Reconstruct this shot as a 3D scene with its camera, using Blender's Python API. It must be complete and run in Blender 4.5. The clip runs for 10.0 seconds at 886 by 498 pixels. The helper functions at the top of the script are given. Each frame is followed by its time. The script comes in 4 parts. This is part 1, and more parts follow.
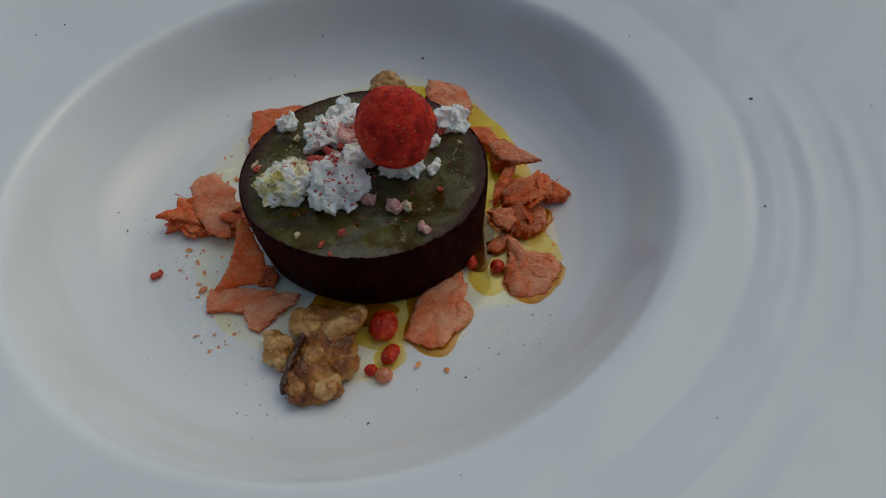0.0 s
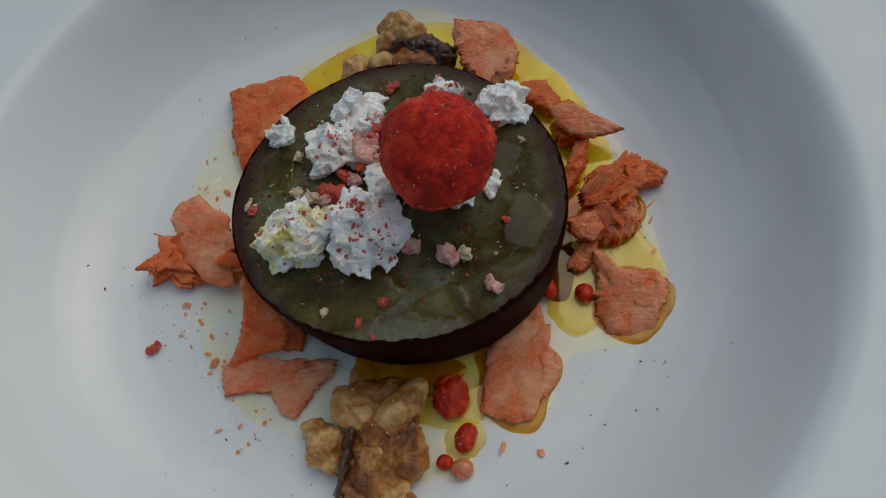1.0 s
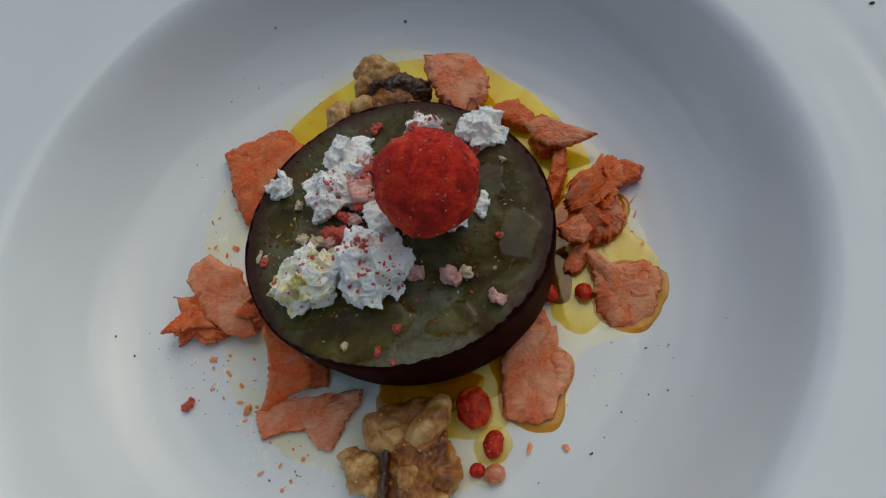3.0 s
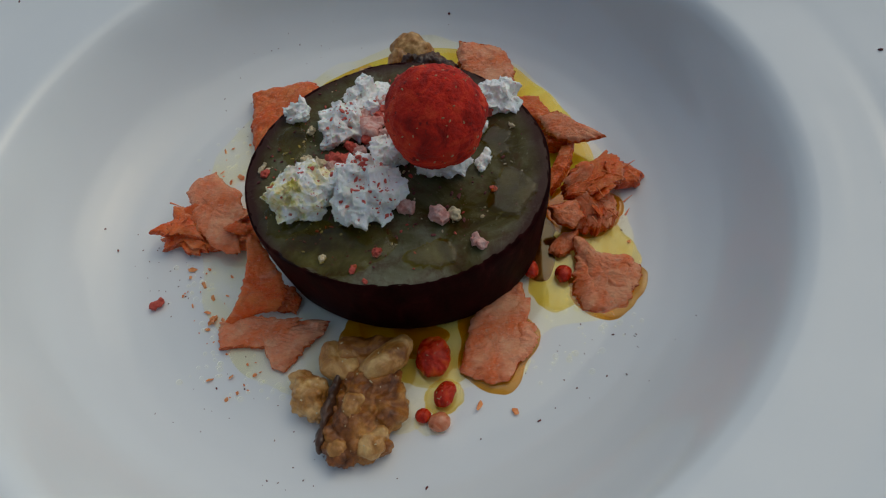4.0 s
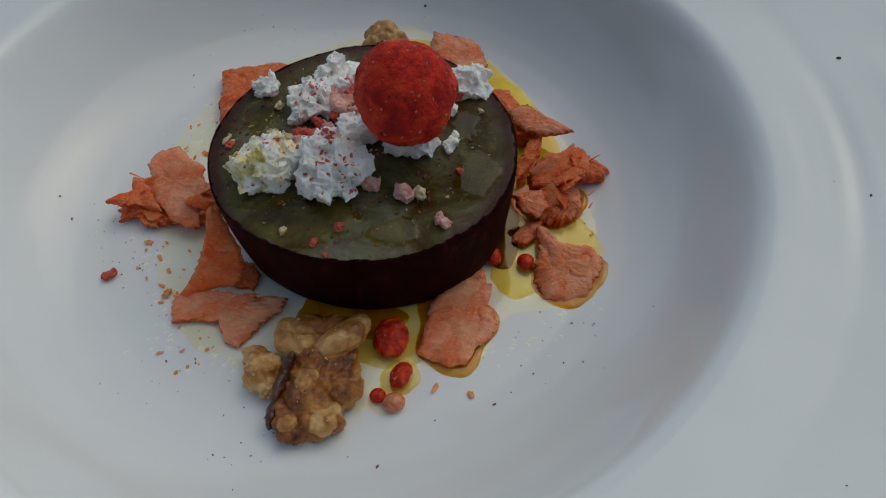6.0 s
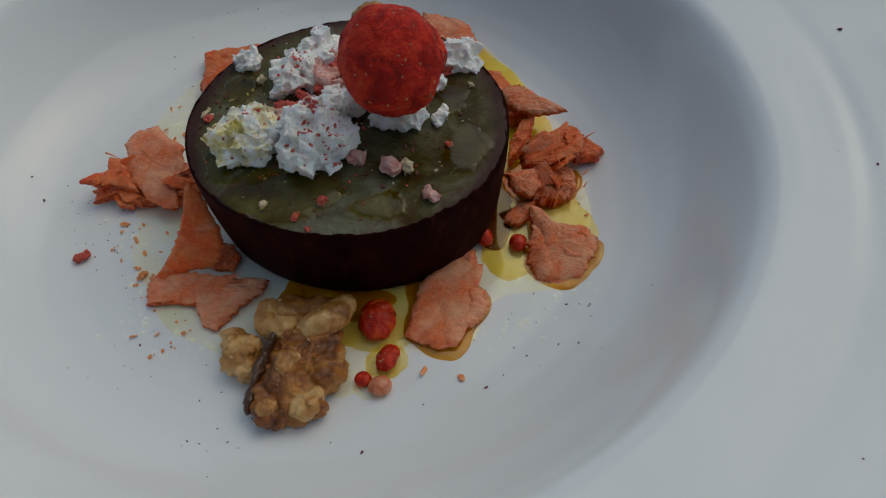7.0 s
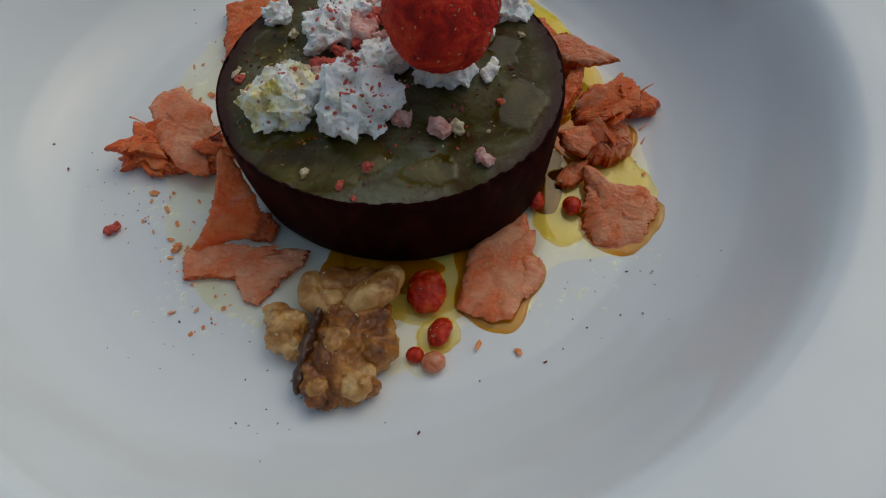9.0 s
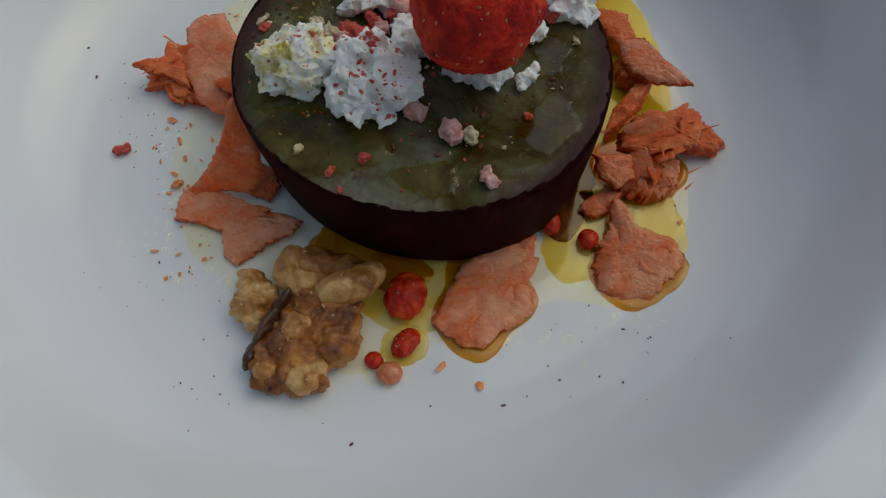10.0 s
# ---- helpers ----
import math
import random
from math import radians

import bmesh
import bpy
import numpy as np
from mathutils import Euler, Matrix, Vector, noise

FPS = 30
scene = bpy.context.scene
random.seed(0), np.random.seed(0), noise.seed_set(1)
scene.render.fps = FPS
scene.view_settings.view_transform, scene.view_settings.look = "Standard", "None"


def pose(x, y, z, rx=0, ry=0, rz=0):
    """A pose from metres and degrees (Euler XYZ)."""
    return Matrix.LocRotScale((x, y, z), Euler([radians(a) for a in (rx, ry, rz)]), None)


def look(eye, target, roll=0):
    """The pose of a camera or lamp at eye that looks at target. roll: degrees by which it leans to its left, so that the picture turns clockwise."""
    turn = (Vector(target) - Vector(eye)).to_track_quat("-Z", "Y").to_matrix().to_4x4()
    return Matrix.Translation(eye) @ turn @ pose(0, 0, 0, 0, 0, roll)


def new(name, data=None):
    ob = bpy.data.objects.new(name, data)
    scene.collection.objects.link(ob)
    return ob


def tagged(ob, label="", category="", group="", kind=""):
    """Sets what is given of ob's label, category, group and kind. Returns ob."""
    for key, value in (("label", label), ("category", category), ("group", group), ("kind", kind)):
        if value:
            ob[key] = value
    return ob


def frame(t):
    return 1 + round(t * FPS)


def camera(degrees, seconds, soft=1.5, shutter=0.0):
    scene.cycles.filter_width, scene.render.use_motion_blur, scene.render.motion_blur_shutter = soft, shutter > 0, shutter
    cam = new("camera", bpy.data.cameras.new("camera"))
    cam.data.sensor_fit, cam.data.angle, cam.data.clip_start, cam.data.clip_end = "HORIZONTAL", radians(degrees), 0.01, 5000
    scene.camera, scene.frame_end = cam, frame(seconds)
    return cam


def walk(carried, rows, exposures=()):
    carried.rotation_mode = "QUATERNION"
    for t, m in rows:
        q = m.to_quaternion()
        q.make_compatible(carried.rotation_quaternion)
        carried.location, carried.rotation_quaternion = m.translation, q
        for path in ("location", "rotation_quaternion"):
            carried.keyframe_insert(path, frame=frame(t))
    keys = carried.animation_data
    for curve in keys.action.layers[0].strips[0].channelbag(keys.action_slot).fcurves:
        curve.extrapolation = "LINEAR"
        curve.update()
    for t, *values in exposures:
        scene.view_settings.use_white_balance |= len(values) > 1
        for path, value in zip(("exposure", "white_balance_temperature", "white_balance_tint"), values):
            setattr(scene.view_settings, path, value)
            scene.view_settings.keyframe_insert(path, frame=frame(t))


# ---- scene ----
cam = camera(68.6, 10.0, soft=1.2)
UNIT = 0.018         # metres to one unit of the path
PATH = [
    (0, (1.485, -6.775, 7.77), (1.412, -5.526, 6.209), -4.3),
    (0.5, (1.463, -5.596, 6.903), (1.397, -4.469, 5.253), -4.7),
    (1, (0.965, -3.495, 7.145), (0.815, -2.651, 5.338), -17.0),
    (1.5, (1.834, -1.8, 8.415), (1.387, -1.169, 6.57), -51.3),
    (2, (2.669, -1.504, 8.251), (2.183, -1.003, 6.377), -65.0),
    (2.5, (1.91, -2.523, 8.019), (1.626, -1.911, 6.136), -43.3),
    (2.7, (1.443, -3.176, 7.753), (1.239, -2.431, 5.908), -32.1),
    (3.8, (0.748, -4.553, 7.349), (0.635, -3.476, 5.668), -15.3),
    (4, (0.931, -5.054, 6.989), (0.819, -3.951, 5.324), -9.5),
    (4.5, (1.248, -5.096, 6.775), (1.249, -3.97, 5.122), -4.2),
    (5, (1.208, -5.077, 6.945), (1.23, -3.914, 5.317), -2.1),
    (5.5, (1.101, -5.166, 6.934), (1.106, -4.029, 5.289), -2.2),
    (5.7, (1.007, -5.243, 6.854), (1.003, -4.116, 5.202), -2.1),
    (6.8, (0.93, -5.534, 6.425), (0.912, -4.341, 4.82), -2.6),
    (7, (0.991, -5.49, 6.25), (1.004, -4.319, 4.629), -1.5),
    (7.5, (0.792, -5.387, 5.877), (0.79, -4.257, 4.226), -2.2),
    (8, (0.745, -5.245, 5.731), (0.753, -4.13, 4.071), -2.1),
    (8.5, (0.653, -5.138, 5.78), (0.657, -4.084, 4.08), -3.0),
    (9, (0.589, -5.065, 6.014), (0.559, -4.025, 4.306), -4.4),
    (9.5, (0.731, -5.096, 6.06), (0.707, -4.043, 4.36), -5.1),
    (9.9, (1.281, -4.829, 5.763), (1.143, -3.777, 4.067), -3.3),
    (10, (1.366, -4.06, 5.951), (1.11, -3.239, 4.145), -4.5),
]
walk(cam, [(t, look(Vector(eye) * UNIT, Vector(target) * UNIT, roll)) for t, eye, target, roll in PATH], exposures=[(t, stops - 0.66, 7500, 1) for t, stops in ((0.0, 0.12), (0.5, 0.17), (1.0, 0.32), (1.5, 0.45), (2.5, 0.45), (4.0, 0.27), (5.5, 0.29), (7.0, 0.21), (8.5, 0.27), (10.0, 0.27))])

# ---- world and light ----
MM = 0.0009          # one modelling unit: a slice of sweet potato some 62 mm across
world = bpy.data.worlds.new("overcast_sky")
scene.world = world
world.use_nodes = True
wn = world.node_tree.nodes
sky = wn.new("ShaderNodeTexSky")
sky.sky_type = "NISHITA"
sky.sun_disc = False
sky.sun_elevation = radians(50)
sky.sun_rotation = radians(46)
sky.dust_density = 1.5
world.node_tree.links.new(sky.outputs[0], wn["Background"].inputs[0])
wn["Background"].inputs[1].default_value = 0.15

sun_data = bpy.data.lights.new("sun", "SUN")
sun_data.energy = 0.45
sun_data.angle = radians(55)
sun_data.color = (0.97, 0.99, 1.0)
sun_lamp = new("sun", sun_data)
sun_lamp.matrix_world = look((0.45, 0.45, 1.15), (0, 0, 0))


# ---- materials ----
def material(name):
    m = bpy.data.materials.new(name)
    m.use_nodes = True
    return m, m.node_tree.nodes, m.node_tree.links, m.node_tree.nodes["Principled BSDF"]


def node(nodes, kind, **values):
    n = nodes.new(kind)
    for key, value in values.items():
        n.inputs[key.replace("_", " ")].default_value = value
    return n


def ramp(nodes, stops):
    r = nodes.new("ShaderNodeValToRGB")
    e = r.color_ramp.elements
    while len(e) < len(stops):
        e.new(0.5)
    for el, (pos, col) in zip(e, stops):
        el.position = pos
        el.color = (*col, 1) if len(col) == 3 else col
    return r


def coords(nodes, links, scale, stretch=(1, 1, 1)):
    """Object coordinates, counted in modelling units and stretched for grain."""
    tc = nodes.new("ShaderNodeTexCoord")
    mp = nodes.new("ShaderNodeMapping")
    mp.inputs["Scale"].default_value = [s * scale / MM for s in stretch]
    links.new(tc.outputs["Object"], mp.inputs[0])
    return mp.outputs[0]


def mottled(name, stops, scale=0.3, detail=6, rough=(0.4, 0.6), bump=0.3, bump_scale=1.5, stretch=(1, 1, 1),
            depth=0.3, sss=0.0, coat=0.0, speck=None, spec=0.5, distort=0.6):
    """A surface with blotches at one scale, grain at another, relief and, if given, powder specks of one colour."""
    m, nodes, links, bsdf = material(name)
    n1 = node(nodes, "ShaderNodeTexNoise", Scale=1.0, Detail=detail, Roughness=0.62, Distortion=distort)
    links.new(coords(nodes, links, scale, stretch), n1.inputs["Vector"])
    r = ramp(nodes, stops)
    links.new(n1.outputs["Fac"], r.inputs[0])
    colour = r.outputs[0]
    fine = coords(nodes, links, bump_scale, stretch)
    n2 = node(nodes, "ShaderNodeTexNoise", Scale=1.0, Detail=5, Roughness=0.65)
    links.new(fine, n2.inputs["Vector"])
    grain = nodes.new("ShaderNodeMixRGB")
    grain.blend_type = "OVERLAY"
    grain.inputs[0].default_value = 0.35
    links.new(colour, grain.inputs[1])
    links.new(n2.outputs["Fac"], grain.inputs[2])
    colour = grain.outputs[0]
    if speck:
        n3 = node(nodes, "ShaderNodeTexNoise", Scale=1.0, Detail=2, Roughness=0.5)
        links.new(coords(nodes, links, speck[1]), n3.inputs["Vector"])
        cut = ramp(nodes, [(speck[2], (0, 0, 0)), (speck[2] + 0.05, (1, 1, 1))])
        links.new(n3.outputs["Fac"], cut.inputs[0])
        mix = nodes.new("ShaderNodeMixRGB")
        links.new(cut.outputs[0], mix.inputs[0])
        links.new(colour, mix.inputs[1])
        mix.inputs[2].default_value = (*speck[0], 1)
        colour = mix.outputs[0]
    links.new(colour, bsdf.inputs["Base Color"])
    rr = node(nodes, "ShaderNodeMapRange", To_Min=rough[0], To_Max=rough[1])
    links.new(n1.outputs["Fac"], rr.inputs["Value"])
    links.new(rr.outputs[0], bsdf.inputs["Roughness"])
    b = node(nodes, "ShaderNodeBump", Strength=bump, Distance=depth * MM)
    links.new(n2.outputs["Fac"], b.inputs["Height"])
    links.new(b.outputs[0], bsdf.inputs["Normal"])
    bsdf.inputs["Specular IOR Level"].default_value = spec
    if sss:
        bsdf.inputs["Subsurface Weight"].default_value = sss
        bsdf.inputs["Subsurface Radius"].default_value = (1.0, 0.5, 0.35)
        bsdf.inputs["Subsurface Scale"].default_value = 2.0 * MM
    if coat:
        bsdf.inputs["Coat Weight"].default_value = coat
        bsdf.inputs["Coat Roughness"].default_value = 0.12
    return m


def oil_film(name, thin, thick, scale=0.06, gloss=0.04, bump=0.25, shine_range=(0.05, 0.8)):
    """Clear tinted oil: light passes through and takes its colour; the surface shines."""
    m, nodes, links, bsdf = material(name)
    nodes.remove(bsdf)
    out = nodes["Material Output"]
    n1 = node(nodes, "ShaderNodeTexNoise", Scale=1.0, Detail=4, Roughness=0.55, Distortion=0.8)
    links.new(coords(nodes, links, scale), n1.inputs["Vector"])
    r = ramp(nodes, [(0.36, thin), (0.66, thick)])
    links.new(n1.outputs["Fac"], r.inputs[0])
    clear = nodes.new("ShaderNodeBsdfTransparent")
    links.new(r.outputs[0], clear.inputs[0])
    shine = node(nodes, "ShaderNodeBsdfGlossy", Roughness=gloss)
    n2 = node(nodes, "ShaderNodeTexNoise", Scale=1.0, Detail=2)
    links.new(coords(nodes, links, 0.3), n2.inputs["Vector"])
    b = node(nodes, "ShaderNodeBump", Strength=bump, Distance=0.25 * MM)
    links.new(n2.outputs["Fac"], b.inputs["Height"])
    links.new(b.outputs[0], shine.inputs["Normal"])
    face = node(nodes, "ShaderNodeLayerWeight", Blend=0.5)
    links.new(b.outputs[0], face.inputs["Normal"])
    power = nodes.new("ShaderNodeMath")
    power.operation = "POWER"
    power.inputs[1].default_value = 4.0
    links.new(face.outputs["Facing"], power.inputs[0])
    level = node(nodes, "ShaderNodeMapRange", To_Min=shine_range[0], To_Max=shine_range[1])
    links.new(power.outputs[0], level.inputs["Value"])
    links.new(level.outputs[0], shine.inputs[0])
    mix = nodes.new("ShaderNodeAddShader")
    links.new(clear.outputs[0], mix.inputs[0])
    links.new(shine.outputs[0], mix.inputs[1])
    links.new(mix.outputs[0], out.inputs[0])
    return m


def glazed_porcelain():
    m, nodes, links, bsdf = material("white_glazed_porcelain")
    n1 = node(nodes, "ShaderNodeTexNoise", Scale=1.0, Detail=3, Roughness=0.5)
    links.new(coords(nodes, links, 0.02), n1.inputs["Vector"])
    r = ramp(nodes, [(0.3, (0.79, 0.81, 0.81)), (0.7, (0.84, 0.855, 0.85))])
    links.new(n1.outputs["Fac"], r.inputs[0])
    links.new(r.outputs[0], bsdf.inputs["Base Color"])
    n2 = node(nodes, "ShaderNodeTexNoise", Scale=1.0, Detail=2, Roughness=0.4)
    links.new(coords(nodes, links, 0.05), n2.inputs["Vector"])
    b = node(nodes, "ShaderNodeBump", Strength=0.5, Distance=0.9 * MM)
    links.new(n2.outputs["Fac"], b.inputs["Height"])
    links.new(b.outputs[0], bsdf.inputs["Normal"])
    bsdf.inputs["Roughness"].default_value = 0.09
    bsdf.inputs["Specular IOR Level"].default_value = 0.55
    return m


porcelain = glazed_porcelain()


def cut_flesh():
    m, nodes, links, bsdf = material("grey_green_cooked_flesh")
    n1 = node(nodes, "ShaderNodeTexNoise", Scale=1.0, Detail=8, Roughness=0.6, Distortion=0.8)
    links.new(coords(nodes, links, 0.06), n1.inputs["Vector"])
    r = ramp(nodes, [(0.34, (0.030, 0.018, 0.001)), (0.43, (0.060, 0.046, 0.008)), (0.52, (0.108, 0.097, 0.042)), (0.64, (0.190, 0.182, 0.120))])
    links.new(n1.outputs["Fac"], r.inputs[0])
    here = coords(nodes, links, 1.0)
    radial = nodes.new("ShaderNodeTexGradient")
    radial.gradient_type = "RADIAL"
    links.new(here, radial.inputs[0])
    length = nodes.new("ShaderNodeVectorMath")
    length.operation = "LENGTH"
    links.new(here, length.inputs[0])
    comb = nodes.new("ShaderNodeCombineXYZ")
    for k, (src, f) in enumerate(((radial.outputs["Fac"], 110.0), (length.outputs["Value"], 0.16))):
        mul = nodes.new("ShaderNodeMath")
        mul.operation = "MULTIPLY"
        mul.inputs[1].default_value = f
        links.new(src, mul.inputs[0])
        links.new(mul.outputs[0], comb.inputs[k])
    n2 = node(nodes, "ShaderNodeTexNoise", Scale=1.0, Detail=4, Roughness=0.6)
    links.new(comb.outputs[0], n2.inputs["Vector"])
    n3 = node(nodes, "ShaderNodeTexNoise", Scale=1.0, Detail=5, Roughness=0.75)
    links.new(coords(nodes, links, 0.9), n3.inputs["Vector"])
    fib = nodes.new("ShaderNodeMixRGB")
    fib.blend_type = "OVERLAY"
    fib.inputs[0].default_value = 0.22
    links.new(r.outputs[0], fib.inputs[1])
    links.new(n2.outputs["Fac"], fib.inputs[2])
    # pale speckle: glints of the wet surface painted into the colour
    glint_flecks = ramp(nodes, [(0.60, (0, 0, 0)), (0.68, (0.55, 0.55, 0.55))])
    links.new(n3.outputs["Fac"], glint_flecks.inputs[0])
    mix = nodes.new("ShaderNodeMixRGB")
    links.new(glint_flecks.outputs[0], mix.inputs[0])
    links.new(fib.outputs[0], mix.inputs[1])
    mix.inputs[2].default_value = (0.24, 0.24, 0.16, 1)
    n6 = node(nodes, "ShaderNodeTexNoise", Scale=1.0, Detail=7, Roughness=0.75, Distortion=0.3)
    links.new(coords(nodes, links, 0.16), n6.inputs["Vector"])
    dusty = ramp(nodes, [(0.50, (0, 0, 0)), (0.64, (0.6, 0.6, 0.6))])
    links.new(n6.outputs["Fac"], dusty.inputs[0])
    stain = nodes.new("ShaderNodeMixRGB")
    links.new(dusty.outputs[0], stain.inputs[0])
    links.new(mix.outputs[0], stain.inputs[1])
    stain.inputs[2].default_value = (0.075, 0.024, 0.010, 1)
    wob = nodes.new("ShaderNodeMath")
    wob.operation = "MULTIPLY_ADD"
    wob.inputs[1].default_value = 5.0
    links.new(n1.outputs["Fac"], wob.inputs[0])
    links.new(length.outputs["Value"], wob.inputs[2])
    scaled = node(nodes, "ShaderNodeMapRange", From_Min=42.2, From_Max=45.0)
    links.new(wob.outputs[0], scaled.inputs["Value"])
    bark = nodes.new("ShaderNodeMixRGB")
    links.new(scaled.outputs[0], bark.inputs[0])
    links.new(stain.outputs[0], bark.inputs[1])
    bark.inputs[2].default_value = (0.055, 0.022, 0.016, 1)
    links.new(bark.outputs[0], bsdf.inputs["Base Color"])
    wet = node(nodes, "ShaderNodeTexNoise", Scale=1.0, Detail=3, Roughness=0.5, Distortion=1.2)
    links.new(coords(nodes, links, 0.09), wet.inputs["Vector"])
    wr = ramp(nodes, [(0.44, (0.09, 0.09, 0.09)), (0.55, (0.55, 0.55, 0.55))])
    links.new(wet.outputs["Fac"], wr.inputs[0])
    links.new(wr.outputs[0], bsdf.inputs["Roughness"])
    add = nodes.new("ShaderNodeMath")
    add.operation = "ADD"
    links.new(n2.outputs["Fac"], add.inputs[0])
    links.new(n3.outputs["Fac"], add.inputs[1])
    b = node(nodes, "ShaderNodeBump", Strength=0.4, Distance=0.25 * MM)
    links.new(add.outputs[0], b.inputs["Height"])
    links.new(b.outputs[0], bsdf.inputs["Normal"])
    bsdf.inputs["Specular IOR Level"].default_value = 0.14
    return m


flesh_mat = cut_flesh()
skin_mat = mottled("dark_purple_skin", [(0.3, (0.007, 0.0009, 0.0009)), (0.55, (0.024, 0.0034, 0.0034)), (0.75, (0.060, 0.013, 0.011))],
                   scale=0.16, rough=(0.45, 0.65), bump=0.45, bump_scale=0.9, stretch=(1, 1, 0.4), spec=0.02)


def fish(name, face, pale, flank, deep):
    """Cooked fish: a pale pink face streaked along the fibres, deeper orange torn flanks with shade painted in, white
    specks for fat and wet glints, wet fine relief.
    """
    m, nodes, links, bsdf = material(name)

    def streaks(scale, stretch, detail=5, rough=0.65, distort=0.3):
        n = node(nodes, "ShaderNodeTexNoise", Scale=1.0, Detail=detail, Roughness=rough, Distortion=distort)
        links.new(coords(nodes, links, scale, stretch), n.inputs["Vector"])
        return n.outputs["Fac"]

    def mixed(fac, a, b):
        mix = nodes.new("ShaderNodeMixRGB")
        links.new(fac, mix.inputs[0])
        for k, c in ((1, a), (2, b)):
            if isinstance(c, tuple):
                mix.inputs[k].default_value = (*c, 1)
            else:
                links.new(c, mix.inputs[k])
        return mix.outputs[0]

    def stepped(value, low, high, top=1.0):
        r = ramp(nodes, [(low, (0, 0, 0)), (high, (top, top, top))])
        links.new(value, r.inputs[0])
        return r.outputs[0]

    blotch = streaks(0.13, (1, 1, 1))
    fibre = streaks(0.45, (0.7, 1.15, 1), 7, 0.75, 0.5)
    fine = streaks(1.1, (0.8, 1.2, 1), 5, 0.7)
    upper = mixed(stepped(blotch, 0.38, 0.64), face, pale)
    upper = mixed(stepped(fibre, 0.52, 0.68, 0.35), upper, (pale[0], pale[1] * 1.25, pale[2] * 1.35))
    # whitish film: wet sheen painted into the colour
    upper = mixed(stepped(streaks(0.26, (0.8, 1.2, 1), 6, 0.7, 0.8), 0.55, 0.68, 0.32), upper, (0.96, 0.54, 0.38))
    # flank colour, darkened to paint in the shade of the sides
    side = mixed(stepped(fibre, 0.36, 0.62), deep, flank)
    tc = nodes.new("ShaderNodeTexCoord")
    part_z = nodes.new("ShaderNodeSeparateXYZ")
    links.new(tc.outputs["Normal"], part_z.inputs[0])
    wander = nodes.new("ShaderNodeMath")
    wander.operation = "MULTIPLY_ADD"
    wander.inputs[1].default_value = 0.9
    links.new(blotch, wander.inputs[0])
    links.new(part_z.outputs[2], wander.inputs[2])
    # faces turned up take the lit colour, the rest the shaded one
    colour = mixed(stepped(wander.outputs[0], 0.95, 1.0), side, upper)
    tear = ramp(nodes, [(0.45, (0, 0, 0)), (0.49, (0.22, 0.22, 0.22)), (0.53, (0, 0, 0))])
    links.new(streaks(0.20, (0.6, 1.3, 1), 4, 0.6, 0.9), tear.inputs[0])
    colour = mixed(tear.outputs[0], colour, deep)
    # pale specks: fat, and wet glints painted along with it
    colour = mixed(stepped(streaks(1.3, (0.7, 1.2, 1), 3, 0.6, 0.2), 0.62, 0.70, 0.35), colour, (0.96, 0.66, 0.50))
    links.new(colour, bsdf.inputs["Base Color"])
    add = nodes.new("ShaderNodeMath")
    add.operation = "ADD"
    links.new(fibre, add.inputs[0])
    links.new(fine, add.inputs[1])
    b = node(nodes, "ShaderNodeBump", Strength=0.7, Distance=0.6 * MM)
    links.new(add.outputs[0], b.inputs["Height"])
    links.new(b.outputs[0], bsdf.inputs["Normal"])
    rr = node(nodes, "ShaderNodeMapRange", From_Min=0.3, From_Max=0.7, To_Min=0.08, To_Max=0.38)
    links.new(fine, rr.inputs["Value"])
    links.new(rr.outputs[0], bsdf.inputs["Roughness"])
    bsdf.inputs["Specular IOR Level"].default_value = 0.35
    bsdf.inputs["Coat Weight"].default_value = 0.15
    bsdf.inputs["Coat Roughness"].default_value = 0.15
    bsdf.inputs["Subsurface Weight"].default_value = 0.35
    bsdf.inputs["Subsurface Radius"].default_value = (1.0, 0.4, 0.25)
    bsdf.inputs["Subsurface Scale"].default_value = 1.2 * MM
    return m


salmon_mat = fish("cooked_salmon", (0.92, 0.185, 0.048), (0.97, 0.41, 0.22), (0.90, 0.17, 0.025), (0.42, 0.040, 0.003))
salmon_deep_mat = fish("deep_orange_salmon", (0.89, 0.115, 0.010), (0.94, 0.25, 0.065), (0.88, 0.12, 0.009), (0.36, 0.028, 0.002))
cheese_mat = mottled("white_crumbled_cheese", [(0.3, (0.94, 0.87, 0.76)), (0.55, (0.98, 0.97, 0.94))], scale=0.15, rough=(0.6, 0.8),
                     bump=0.4, bump_scale=2.0, depth=0.4, sss=0.35, speck=((0.70, 0.26, 0.22), 0.75, 0.68))
cheese_oily_mat = mottled("oil_soaked_cheese", [(0.36, (0.60, 0.50, 0.08)), (0.43, (0.90, 0.80, 0.46)), (0.52, (0.96, 0.94, 0.88))], scale=0.13,
                          rough=(0.35, 0.7), bump=0.4, bump_scale=2.0, depth=0.4, sss=0.35, speck=((0.55, 0.12, 0.06), 0.7, 0.64))
strawberry_mat = mottled("freeze_dried_strawberry_skin", [(0.34, (0.30, 0.006, 0.003)), (0.5, (0.66, 0.020, 0.008)), (0.66, (0.82, 0.070, 0.024))], scale=0.2,
                         rough=(0.55, 0.8), bump=1.0, bump_scale=1.7, depth=0.6, spec=0.25, speck=((0.26, 0.012, 0.008), 0.5, 0.64))
seed_mat = mottled("straw_seed", [(0.3, (0.40, 0.15, 0.06)), (0.7, (0.60, 0.38, 0.20))], scale=0.8, rough=(0.4, 0.6))
